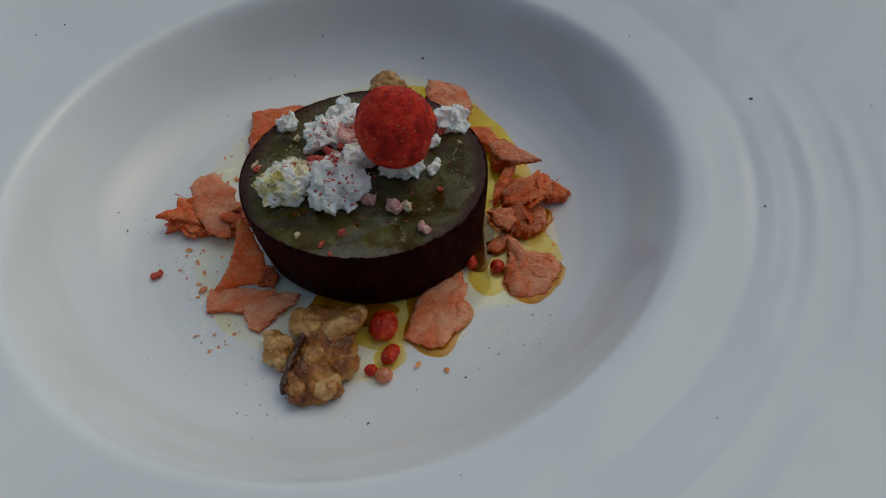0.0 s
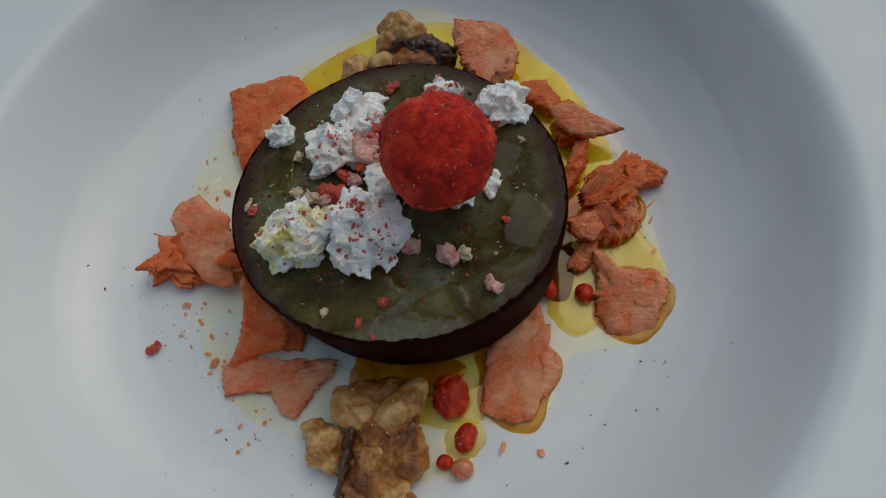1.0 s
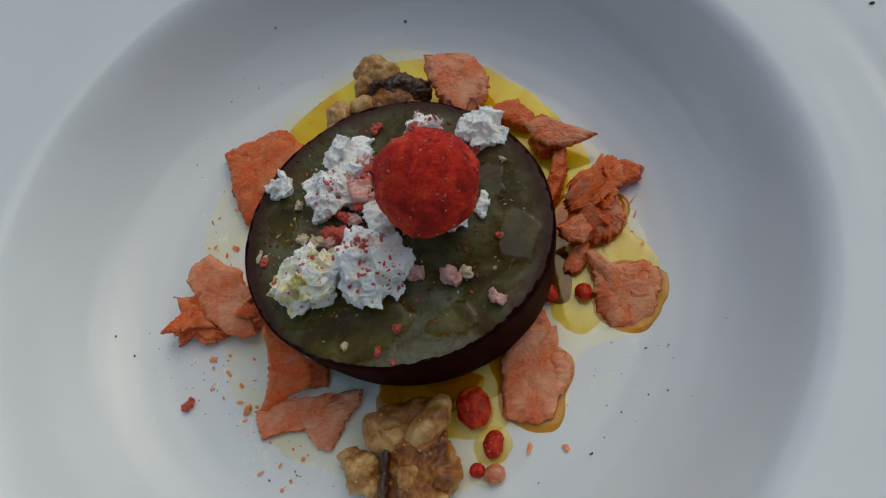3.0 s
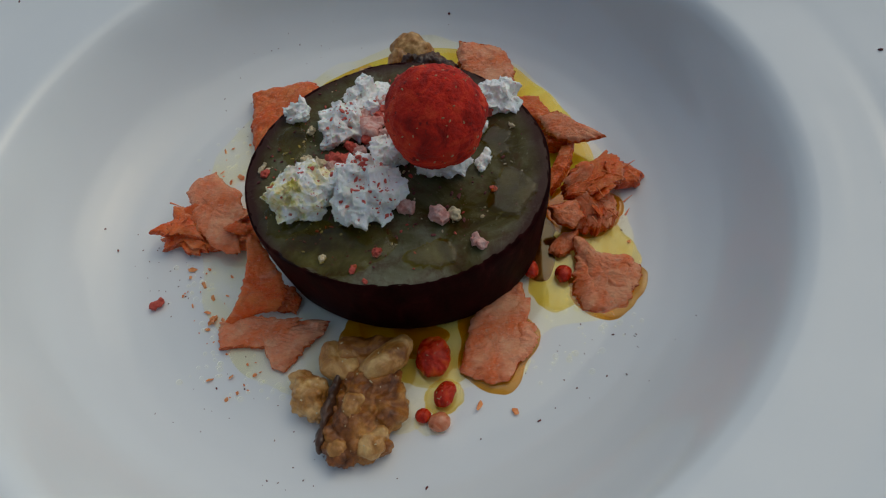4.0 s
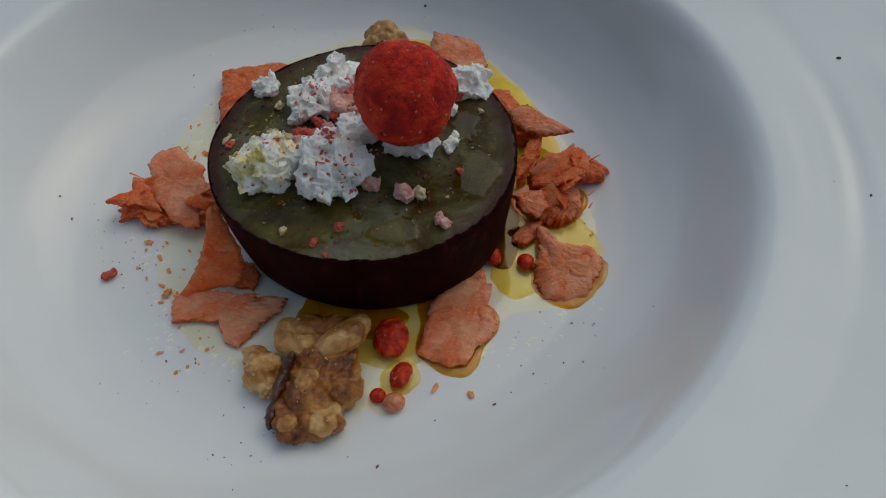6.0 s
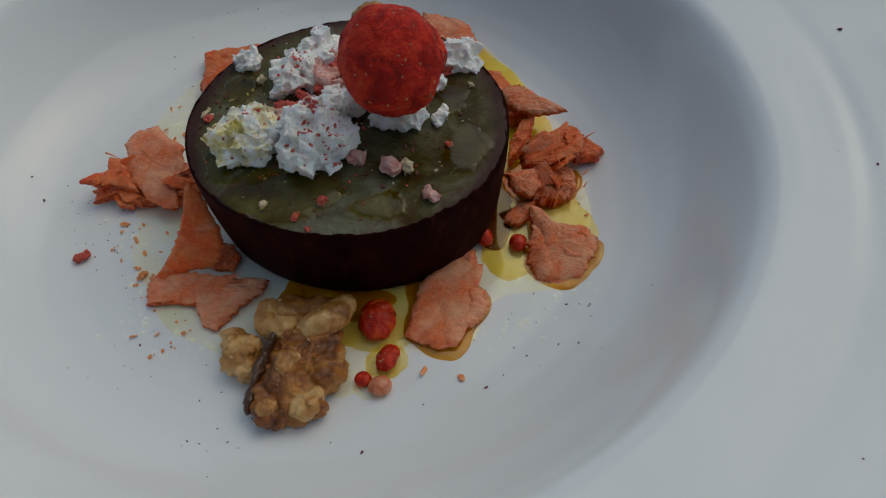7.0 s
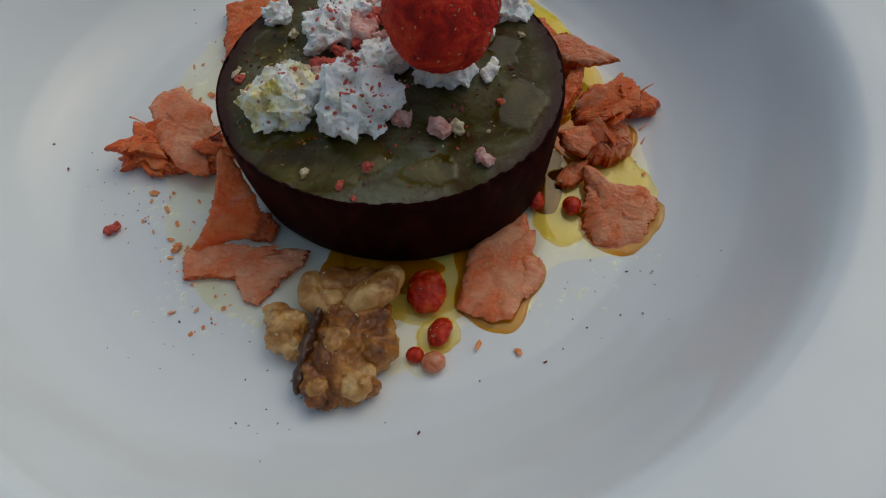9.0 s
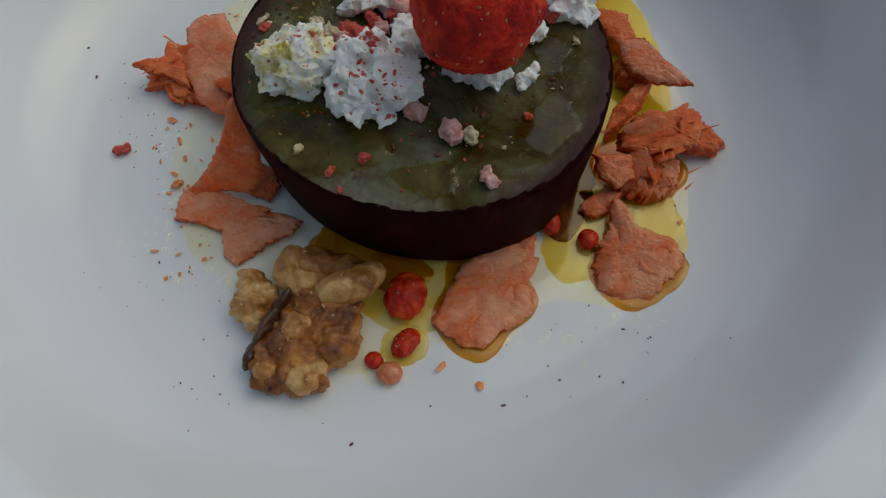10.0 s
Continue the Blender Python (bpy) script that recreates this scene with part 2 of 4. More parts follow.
red_wet_mat = mottled("wet_red_berry", [(0.32, (0.28, 0.005, 0.001)), (0.52, (0.64, 0.026, 0.004)), (0.72, (0.84, 0.15, 0.018))], scale=0.22,
                      rough=(0.2, 0.35), bump=0.8, bump_scale=0.7, coat=0.1, spec=0.3, depth=0.7)
berry_pale_mat = mottled("swollen_pale_berry", [(0.3, (0.56, 0.10, 0.03)), (0.6, (0.72, 0.28, 0.14))], scale=0.3, rough=(0.12, 0.25), bump=0.3, coat=0.4)
pink_mat = mottled("pink_berry_powder_crumb", [(0.32, (0.60, 0.17, 0.13)), (0.50, (0.76, 0.42, 0.36)), (0.66, (0.84, 0.68, 0.62))], scale=0.25,
                   rough=(0.6, 0.8), bump=0.6, bump_scale=1.6, depth=0.4)
red_crumb_mat = mottled("red_berry_crumb", [(0.3, (0.46, 0.035, 0.022)), (0.6, (0.66, 0.12, 0.08))], scale=0.4, rough=(0.5, 0.8), bump=0.5)
cream_mat = mottled("cream_nut_crumb", [(0.3, (0.55, 0.40, 0.20)), (0.6, (0.74, 0.62, 0.42))], scale=0.35, rough=(0.4, 0.7), bump=0.4)
walnut_mat = mottled("walnut_kernel_skin", [(0.32, (0.09, 0.020, 0.002)), (0.44, (0.26, 0.074, 0.009)), (0.55, (0.43, 0.155, 0.024)), (0.70, (0.64, 0.32, 0.085))],
                     scale=0.16, detail=8, rough=(0.3, 0.5), bump=0.9, bump_scale=0.8, coat=0.3, depth=0.7, spec=0.4)
walnut_pale_mat = mottled("peeled_walnut", [(0.3, (0.23, 0.070, 0.009)), (0.45, (0.47, 0.20, 0.045)), (0.62, (0.74, 0.44, 0.17))],
                          scale=0.18, rough=(0.25, 0.45), bump=0.8, bump_scale=1.1, coat=0.3, spec=0.4)
walnut_dark_mat = mottled("dark_walnut_husk_and_shade", [(0.3, (0.022, 0.006, 0.002)), (0.7, (0.11, 0.035, 0.010))], scale=0.3, rough=(0.3, 0.5), bump=0.6, coat=0.3)
powder_mat = mottled("dark_berry_powder", [(0.3, (0.07, 0.014, 0.014)), (0.7, (0.22, 0.05, 0.045))], scale=0.5, rough=(0.6, 0.8))
orange_mat = mottled("orange_berry_juice", [(0.3, (0.84, 0.19, 0.035)), (0.7, (0.92, 0.42, 0.15))], scale=0.4, rough=(0.15, 0.3), coat=0.5)
oil_pale = oil_film("thin_olive_oil", (1.0, 0.985, 0.93), (0.98, 0.945, 0.78))
oil_clear = oil_film("clear_oil", (1.0, 1.0, 0.97), (0.99, 0.98, 0.92), scale=0.1, shine_range=(0.03, 0.35))
oil_deep = oil_film("deep_olive_oil", (0.98, 0.89, 0.28), (0.94, 0.71, 0.035), scale=0.05, bump=0.1)
oil_green = oil_film("green_olive_oil", (0.96, 0.89, 0.56), (0.90, 0.76, 0.30), scale=0.08, bump=0.1)
oil_amber = oil_film("amber_salmon_oil", (0.88, 0.62, 0.17), (0.74, 0.43, 0.05), scale=0.08, bump=0.1)
# dark tint for a pool that imitates shade
oil_shade = oil_film("dark_brown_painted_shade", (0.50, 0.29, 0.09), (0.32, 0.16, 0.035), scale=0.08, bump=0.1)
oil_top = oil_film("oil_on_slice", (0.88, 0.82, 0.46), (0.72, 0.62, 0.20), scale=0.1, gloss=0.04, bump=0.25, shine_range=(0.028, 0.6))
cloth_mat = mottled("white_table_linen", [(0.3, (0.70, 0.71, 0.70)), (0.7, (0.76, 0.77, 0.76))], scale=0.05, rough=(0.8, 0.9), bump=0.3)
paving_mat = mottled("grey_paving", [(0.3, (0.22, 0.21, 0.20)), (0.7, (0.34, 0.33, 0.31))], scale=0.004, rough=(0.7, 0.9))
canvas_mat = mottled("dark_grey_canvas", [(0.3, (0.10, 0.10, 0.095)), (0.7, (0.14, 0.14, 0.135))], scale=0.006, rough=(0.8, 0.9))


# ---- building helpers ----
def smooth(mesh):
    for p in mesh.polygons:
        p.use_smooth = True


def make(name, verts, faces, mat, parent=None, label=""):
    """One mesh object; coordinates in modelling units."""
    mesh = bpy.data.meshes.new(name)
    mesh.from_pydata([(x * MM, y * MM, z * MM) for x, y, z in verts], [], faces)
    mesh.materials.append(mat)
    smooth(mesh)
    ob = new(name, mesh)
    if parent:
        ob.parent = parent
    if label:
        ob["label"] = label
    return ob


def empty(name, x, y, z=0):
    ob = new(name)
    ob.empty_display_size = 0.005
    ob.location = (x * MM, y * MM, z * MM)
    return ob


def put(ob, x, y, z, rx=0, ry=0, rz=0):
    ob.matrix_world = pose(x * MM, y * MM, z * MM, rx, ry, rz)
    return ob


PLATE_X, PLATE_Y = -5.0, 1.5
WELL = [(0, 0), (46, 0), (56, 0.25), (64, 1.0), (71, 2.9), (77, 6.2), (82, 10.6), (86, 16.0), (89, 21.5), (91.4, 26.4), (93.0, 29.0), (94.8, 30.1), (98, 30.7), (110, 32.9), (128, 38.0), (196, 60.0)]


def well_z(r):
    for (r0, z0), (r1, z1) in zip(WELL, WELL[1:]):
        if r <= r1:
            f = (r - r0) / (r1 - r0)
            return z0 + (z1 - z0) * f
    return WELL[-1][1]


def soft_z(r):
    return sum(well_z(max(0, r + d)) for d in (-1.4, -0.7, 0, 0.7, 1.4)) / 5


def floor_z(x, y):
    return soft_z(math.hypot(x - PLATE_X, y - PLATE_Y))


def lumps_mesh(name, lumps, voxel, disp, mat, parent=None, label="", seed=0, flat=None, angular=False, crumbly=0.0):
    """Overlapping ellipsoids (x, y, z, rx, ry, rz[, turn]) merged into one skin, then roughened by noise rows (size, height)."""
    bm = bmesh.new()
    for k, l in enumerate(lumps):
        m = Matrix.Translation(l[:3]) @ Matrix.Rotation(radians(l[6] if len(l) > 6 else 0), 4, "Z") @ Matrix.Diagonal((*l[3:6], 1))
        if angular:
            turn = Euler((k * 1.7, k * 2.9, k * 0.8)).to_matrix().to_4x4()
            bmesh.ops.create_cube(bm, size=1.6, matrix=m @ turn)
        else:
            bmesh.ops.create_icosphere(bm, subdivisions=3, radius=1, matrix=m)
    rough = bpy.data.meshes.new(name)
    bm.to_mesh(rough)
    bm.free()
    tmp = new("tmp", rough)
    mod = tmp.modifiers.new("remesh", "REMESH")
    mod.mode = "VOXEL"
    mod.voxel_size = voxel
    fair = tmp.modifiers.new("fair", "SMOOTH")
    fair.iterations = 1 if angular else 2
    mesh = bpy.data.meshes.new_from_object(tmp.evaluated_get(bpy.context.evaluated_depsgraph_get()))
    bpy.data.objects.remove(tmp)
    mesh.name = name
    off = Vector((seed * 7.3, seed * 3.1, seed * 5.7))
    moved = []
    for v in mesh.vertices:
        d = sum(h * noise.noise((v.co + off) / s) if s > 0 else h * (abs(noise.noise((v.co + off) / -s)) * 2 - 0.5) for s, h in disp)
        if angular:
            q = v.co + off + noise.noise_vector((v.co + off) * 0.5) * 0.8
            d += crumbly * ((noise.cell(q / 1.5) - 0.5) * 0.9 + (noise.cell(q / 0.8 + off) - 0.5) * 0.45)
        moved.append(v.co + v.normal * d)
    for v, co in zip(mesh.vertices, moved):
        if flat is not None and co.z < flat:
            co.z = flat
        v.co = co * MM
    mesh.materials.clear()
    mesh.materials.append(mat)
    smooth(mesh)
    if angular:
        mesh.set_sharp_from_angle(angle=radians(42))
    ob = new(name, mesh)
    if parent:
        ob.parent = parent
    if label:
        ob["label"] = label
    return ob


def resampled(outline, n):
    """A closed outline of few corners, walked in n even steps."""
    pts = [Vector(p) for p in outline]
    lengths = [(pts[(i + 1) % len(pts)] - pts[i]).length for i in range(len(pts))]
    total, out, i, run = sum(lengths), [], 0, 0.0
    for k in range(n):
        want = total * k / n
        while run + lengths[i] < want:
            run += lengths[i]
            i += 1
        out.append(pts[i].lerp(pts[(i + 1) % len(pts)], (want - run) / lengths[i]))
    return out


def flake_mesh(outline, thick, seed=0, ragged=1.0, bend=(0, 0), n=200, rings=24):
    """A flake of cooked fish: a wedge of overlapping muscle layers, fibres along its local x, thin and torn at its ends."""
    edge = resampled(outline, n)
    mid = sum(edge, Vector((0, 0))) / n
    off = Vector((seed * 4.7, seed * 9.1, seed * 2.3))
    size = max((e - mid).length for e in edge)
    verts, faces = [], []

    def height(p, s):
        warp = noise.noise(Vector((p.x, p.y, 0)) * 0.16 + off)
        layer = (p.y + 0.45 * abs(p.x + warp * 3)) / (2.6 + 1.2 * noise.cell(off)) + warp * 1.2
        saw = layer - math.floor(layer)
        saw = min(saw, (1 - saw) * 5) - 0.4
        torn = max(0, noise.noise(Vector((p.x * 0.22, p.y * 0.3, 7)) + off) - 0.12)
        fibre = noise.noise(Vector((p.x * 0.28, p.y * 1.5, 3)) + off) * 0.10 + noise.noise(Vector((p.x * 0.9, p.y * 1.6, 8)) + off) * 0.10
        swell = 0.86 + 0.42 * noise.noise(Vector((p.x, p.y, 0)) * 0.07 + off)
        dome = 1 - 0.24 * s ** 3 - 0.38 * s ** 12
        q = Vector((p.x, p.y, 0)) + off * 3
        crinkle = (abs(noise.noise(q * 0.22)) - 0.2) * 0.7 + (abs(noise.noise(q * 0.75)) - 0.2) * 0.22 + noise.noise(q * 1.5) * 0.12
        fibre -= crinkle
        return thick * swell * dome + saw * min(0.2, thick * 0.06) + (fibre - torn * 1.6) * min(1, thick / 3)

    def sag(p):
        d = (p - mid) / size
        return bend[0] * d.x * d.x + bend[1] * d.y * d.y

    def jag(e):
        d = (e - mid).normalized()
        q = Vector((e.x, e.y, 0))
        tuft = abs(noise.noise(Vector((e.x * 0.25, e.y * 1.1, 11)) + off)) * 2.2 * d.x * d.x
        return (1.3 * noise.noise(q * 0.26 + off) + 0.7 * noise.noise(q * 0.7 + off) + 0.3 * noise.noise(q * 1.7 + off) + tuft - 0.3) * ragged

    push = [jag(e) for e in edge]
    for k in range(rings + 1):
        s = 1 - (k / rings)
        s = 1 - (1 - s) ** 1.3
        for i, e in enumerate(edge):
            d = e - mid
            p = mid + d * s + d.normalized() * push[i] * s ** 7
            verts.append((p.x, p.y, height(p, s) + sag(p)))
    for k in range(3):
        inset = (0.995, 0.96, 0.86)[k]
        for i, e in enumerate(edge):
            d = e - mid
            p = mid + d * inset + d.normalized() * push[i] * (1 - 0.25 * k)
            verts.append((p.x, p.y, (0.22, 0.08, 0.0)[k] * thick + sag(p) + noise.noise(Vector((p.x, p.y, k)) * 0.9 + off) * 0.16 * thick * (2 - k)))
    order = [rings + 1 + k for k in (2, 1, 0)] + list(range(rings + 1))
    for a, b in zip(order, order[1:]):
        for i in range(n):
            j = (i + 1) % n
            faces.append((a * n + i, a * n + j, b * n + j, b * n + i))
    faces.append(tuple(reversed([order[0] * n + i for i in range(n)])))
    faces.append(tuple(order[-1] * n + i for i in range(n)))
    return verts, faces


def flake(name, outline, thick, place, mat, label, seed, layers=2, strands=0, **more):
    """A flake with broken upper layers, and loose fibres, as parts of their own."""
    verts, faces = flake_mesh(outline, thick, seed, **more)
    ob = make(name, verts, faces, mat)
    ob.data.set_sharp_from_angle(angle=radians(38))
    put(ob, *place)
    rnd = random.Random(seed * 31)
    cx, cy = sum(p[0] for p in outline) / len(outline), sum(p[1] for p in outline) / len(outline)
    size = max(math.hypot(x - cx, y - cy) for x, y in outline)
    turn = rnd.uniform(0, 6.3)
    for k in range(layers):
        a, f = turn + k * 2.6, rnd.uniform(0.62, 0.74) if k == 0 else rnd.uniform(0.34, 0.5)
        dx, dy = math.cos(a) * (1 - f) * 0.55, math.sin(a) * (1 - f) * 0.55
        small = [(cx + (x - cx) * f * rnd.uniform(0.8, 1.15) + dx * size, cy + (y - cy) * f * rnd.uniform(0.8, 1.15) + dy * size) for x, y in outline]
        v2, f2 = flake_mesh(small, thick * (0.3 if k == 0 else 0.45), seed * 3 + k + 50, ragged=1.2, n=120, rings=12)
        lay = make("layer", v2, f2, mat, ob)
        lay.data.set_sharp_from_angle(angle=radians(38))
        lay.location = (0, 0, thick * 0.62 * MM)
        lay.rotation_euler = (radians(rnd.uniform(-7, 7)), radians(rnd.uniform(-7, 7)), 0)
    if strands:
        verts, faces, ring = [], [], 5
        for _ in range(strands):
            p = Vector((cx + rnd.gauss(0, size * 0.4), cy + rnd.gauss(0, size * 0.4), thick * 1.1))
            way = Vector((rnd.gauss(0, 1), rnd.gauss(0, 1), rnd.uniform(0.0, 0.6))).normalized()
            length, b = rnd.uniform(2.0, 4.0), len(verts)
            for q in range(6):
                c = p + way * length * q / 5 + Vector((0, 0, -0.5 * (q / 5) ** 2 * length * 0.4))
                side = way.cross(Vector((0, 0, 1))).normalized()
                up = side.cross(way)
                r = 0.26 * (1 - 0.7 * q / 5)
                for i in range(ring):
                    t = 2 * math.pi * i / ring
                    verts.append(tuple(c + side * r * math.cos(t) + up * r * math.sin(t)))
            for q in range(5):
                for i in range(ring):
                    j2 = (i + 1) % ring
                    faces.append((b + q * ring + i, b + q * ring + j2, b + (q + 1) * ring + j2, b + (q + 1) * ring + i))
        make("fibres", verts, faces, mat, ob, "thin loose fibres")["kind"] = "stuff"
    return tagged(ob, label, "salmon flake", "salmon flakes round the slice")


def pool(name, cx, cy, radii, mat, label, lift=0.5, seed=0, inner=0.0, wobble=1.0, on=None):
    """A puddle with a rounded shore; radii at even angles round its middle; it lies on the plate, or on a level."""
    n, rings = (180, 16) if on is None else (84, 9)
    verts, faces = [], []
    m = len(radii)
    for k in range(rings + 1):
        s = inner + (1 - inner) * k / rings
        for i in range(n):
            a = 2 * math.pi * i / n
            f = a / (2 * math.pi) * m
            i0, w = int(f) % m, f - int(f)
            w = w * w * (3 - 2 * w)
            r = radii[i0] * (1 - w) + radii[(i0 + 1) % m] * w
            r += wobble * (noise.noise(Vector((math.cos(a) * 4 + seed, math.sin(a) * 4, seed))) + 0.25 * noise.noise(Vector((math.cos(a) * 9 + seed, math.sin(a) * 9, seed)))) * 1.6
            x, y = cx + r * s * math.cos(a), cy + r * s * math.sin(a)
            base = floor_z(x, y) if on is None else on(x, y) + 0.2
            rim = math.sqrt(max(0, 1 - ((max(0, s - 0.86)) / 0.14) ** 2))
            verts.append((x, y, base + 0.06 + lift * rim * (0.9 + 0.25 * noise.noise(Vector((x, y, seed)) * 0.12))))
    for k in range(rings):
        for i in range(n):
            j = (i + 1) % n
            faces.append((k * n + i, (k + 1) * n + i, (k + 1) * n + j, k * n + j))
    if inner == 0:
        faces = [f for f in faces if f[0] >= n]
        faces.append(tuple(n + i for i in range(n)))
    ob = make(name, verts, faces, mat)
    return tagged(ob, label, "oil pool")


def bits(name, places, mat, label, category, kind="stuff", seed=1, height=1.0):
    """Many small angular bits (x, y, z, size) in one mesh."""
    rnd = random.Random(seed)
    bm = bmesh.new()
    for x, y, z, s in places:
        m = Matrix.Translation((x * MM, y * MM, (z + s * 0.3 * height) * MM)) @ Euler((rnd.uniform(-0.5, 0.5), rnd.uniform(-0.5, 0.5), rnd.uniform(0, 6.3))).to_matrix().to_4x4()
        m = m @ Matrix.Diagonal((s * MM * rnd.uniform(0.8, 1.7), s * MM * rnd.uniform(0.5, 0.9), s * MM * rnd.uniform(0.35, 0.6) * height, 1))
        made = bmesh.ops.create_icosphere(bm, subdivisions=1, radius=1, matrix=m)
        for v in made["verts"]:
            v.co += Vector([rnd.uniform(-1, 1) * s * MM * 0.22 * k for k in (1, 1, height)])
    mesh = bpy.data.meshes.new(name)
    bm.to_mesh(mesh)
    bm.free()
    mesh.materials.append(mat)
    return tagged(new(name, mesh), label, category, kind=kind)


# ---- setting: a terrace, with unseen canopy and walls added to shape the light ----
def slab(name, x0, x1, y0, y1, z0, z1, mat, label, kind="structure", category="structure"):
    bm = bmesh.new()
    bmesh.ops.create_cube(bm, size=1, matrix=Matrix.Translation(((x0 + x1) / 2, (y0 + y1) / 2, (z0 + z1) / 2)) @ Matrix.Diagonal((x1 - x0, y1 - y0, z1 - z0, 1)))
    mesh = bpy.data.meshes.new(name)
    bm.to_mesh(mesh)
    bm.free()
    mesh.materials.append(mat)
    return tagged(new(name, mesh), label, category, kind=kind)


TABLE = -6.2 * MM
slab("ground", -60, 60, -60, 60, TABLE - 0.95, TABLE - 0.75, paving_mat, "plain grey paving of the terrace", category="ground")
# added out of view: canopy and walls sized to hold back sky light
slab("ceiling", -1.4, 1.1, -1.6, -0.90, TABLE + 0.90, TABLE + 0.95, canvas_mat, "unseen dark grey canopy added to block sky light", category="ceiling")
slab("light_block_west", -1.5, -1.4, -1.48, 0.75, TABLE - 0.75, TABLE + 0.55, canvas_mat, "unseen dark grey wall added to block light from the west", category="wall")
slab("light_block_east", 1.0, 1.1, -1.48, -0.92, TABLE - 0.75, TABLE + 0.89, canvas_mat, "unseen dark grey wall added to block light from the east", category="wall")
slab("light_block_south", -1.5, 1.1, -1.6, -1.49, TABLE - 0.75, TABLE + 0.89, canvas_mat, "unseen dark grey wall added to block light from the south", category="wall")


def table():
    top = empty("table", 0, 0)
    top.location = (0.02, 0.02, TABLE - 0.75)
    for name, (x0, x1, y0, y1, z0, z1) in [("tabletop", (-0.45, 0.45, -0.4, 0.4, 0.715, 0.75))] + [
            ("leg", (sx * 0.38 - 0.025, sx * 0.38 + 0.025, sy * 0.33 - 0.025, sy * 0.33 + 0.025, 0, 0.7148)) for sx in (-1, 1) for sy in (-1, 1)]:
        bm = bmesh.new()
        bmesh.ops.create_cube(bm, size=1, matrix=Matrix.Translation(((x0 + x1) / 2, (y0 + y1) / 2, (z0 + z1) / 2)) @ Matrix.Diagonal((x1 - x0, y1 - y0, z1 - z0, 1)))
        bmesh.ops.bevel(bm, geom=bm.edges[:], offset=0.004, segments=2, affect="EDGES")
        mesh = bpy.data.meshes.new(name)
        bm.to_mesh(mesh)
        bm.free()
        mesh.materials.append(cloth_mat)
        ob = new(name, mesh)
        ob.parent = top
    tagged(top, "plain white table under the plate", "table")


table()


# ---- the plate ----
def plate():
    n = 288
    radii = [0.0] + [2.0 * k for k in range(1, 23)] + [46 + 1.0 * k for k in range(60)] + [106 + 1.25 * k for k in range(72)]
    radii = [r for r in radii if r <= 194.5] + [195.2, 195.8, 196.0]
    verts, faces = [], []
    for r in radii:
        for i in range(n):
            a = 2 * math.pi * i / n
            c, s = math.cos(a), math.sin(a)
            z = soft_z(r)
            if r > 97:
                fade = min(1, (r - 97) / 10) * max(0.35, min(1, (150 - r) / 30))
                side = math.exp(-((math.atan2(s, c) + 0.2) / 0.22) ** 2) * 1.1 + 0.08
                swell = side + 0.35 * noise.noise(Vector((c * 1.6, s * 1.6, r * 0.012)))
                z += fade * swell * 1.6 * (0.055 * math.sin(r * 0.78 + 0.7 * noise.noise(Vector((c * 2, s * 2, 1)))) + 0.04 * math.sin(r * 1.33 + 2) + 0.07 * noise.noise(Vector((c * 2.2, s * 2.2, r * 0.16))))
            z -= {195.2: 0.3, 195.8: 1.0, 196.0: 1.8}.get(r, 0)
            verts.append((PLATE_X + r * c, PLATE_Y + r * s, z))
    under = [(195.6, 57.0), (190, 54.6), (128, 33.6), (110, 28.2), (98, 25.6), (93, 21), (88, 12), (80, 2), (70, -3.0), (62, -4.0), (60, -6.2), (55, -6.2), (53, -4.2), (0, -4.0)]
    for r, z in under:
        for i in range(n):
            a = 2 * math.pi * i / n
            verts.append((PLATE_X + r * math.cos(a), PLATE_Y + r * math.sin(a), z))
    rows = len(radii) + len(under)
    for k in range(rows - 1):
        for i in range(n):
            j = (i + 1) % n
            faces.append((k * n + i, (k + 1) * n + i, (k + 1) * n + j, k * n + j))
    ob = make("plate", verts, faces, porcelain)
    bm = bmesh.new()
    bm.from_mesh(ob.data)
    bmesh.ops.remove_doubles(bm, verts=bm.verts, dist=1e-6)
    bm.to_mesh(ob.data)
    bm.free()
    smooth(ob.data)
    tagged(ob, "large white glazed porcelain plate with deep well, wide rim", "plate")


plate()


# ---- the slice of sweet potato ----
def slice_edge(a):
    r = 1 + 0.018 * math.cos(2 * a + 0.6) + 0.014 * math.cos(3 * a + 2.1) + 0.010 * noise.noise(Vector((math.cos(a) * 3, math.sin(a) * 3, 2)))
    return 35.3 * r * math.cos(a), 33.0 * r * math.sin(a)


def top_z(x, y):
    return 25.7 + 0.062 * y + 0.008 * x + 0.22 * noise.noise(Vector((x * 0.09, y * 0.09, 4)))


SLICE_X, SLICE_Y = 0.8, -0.9


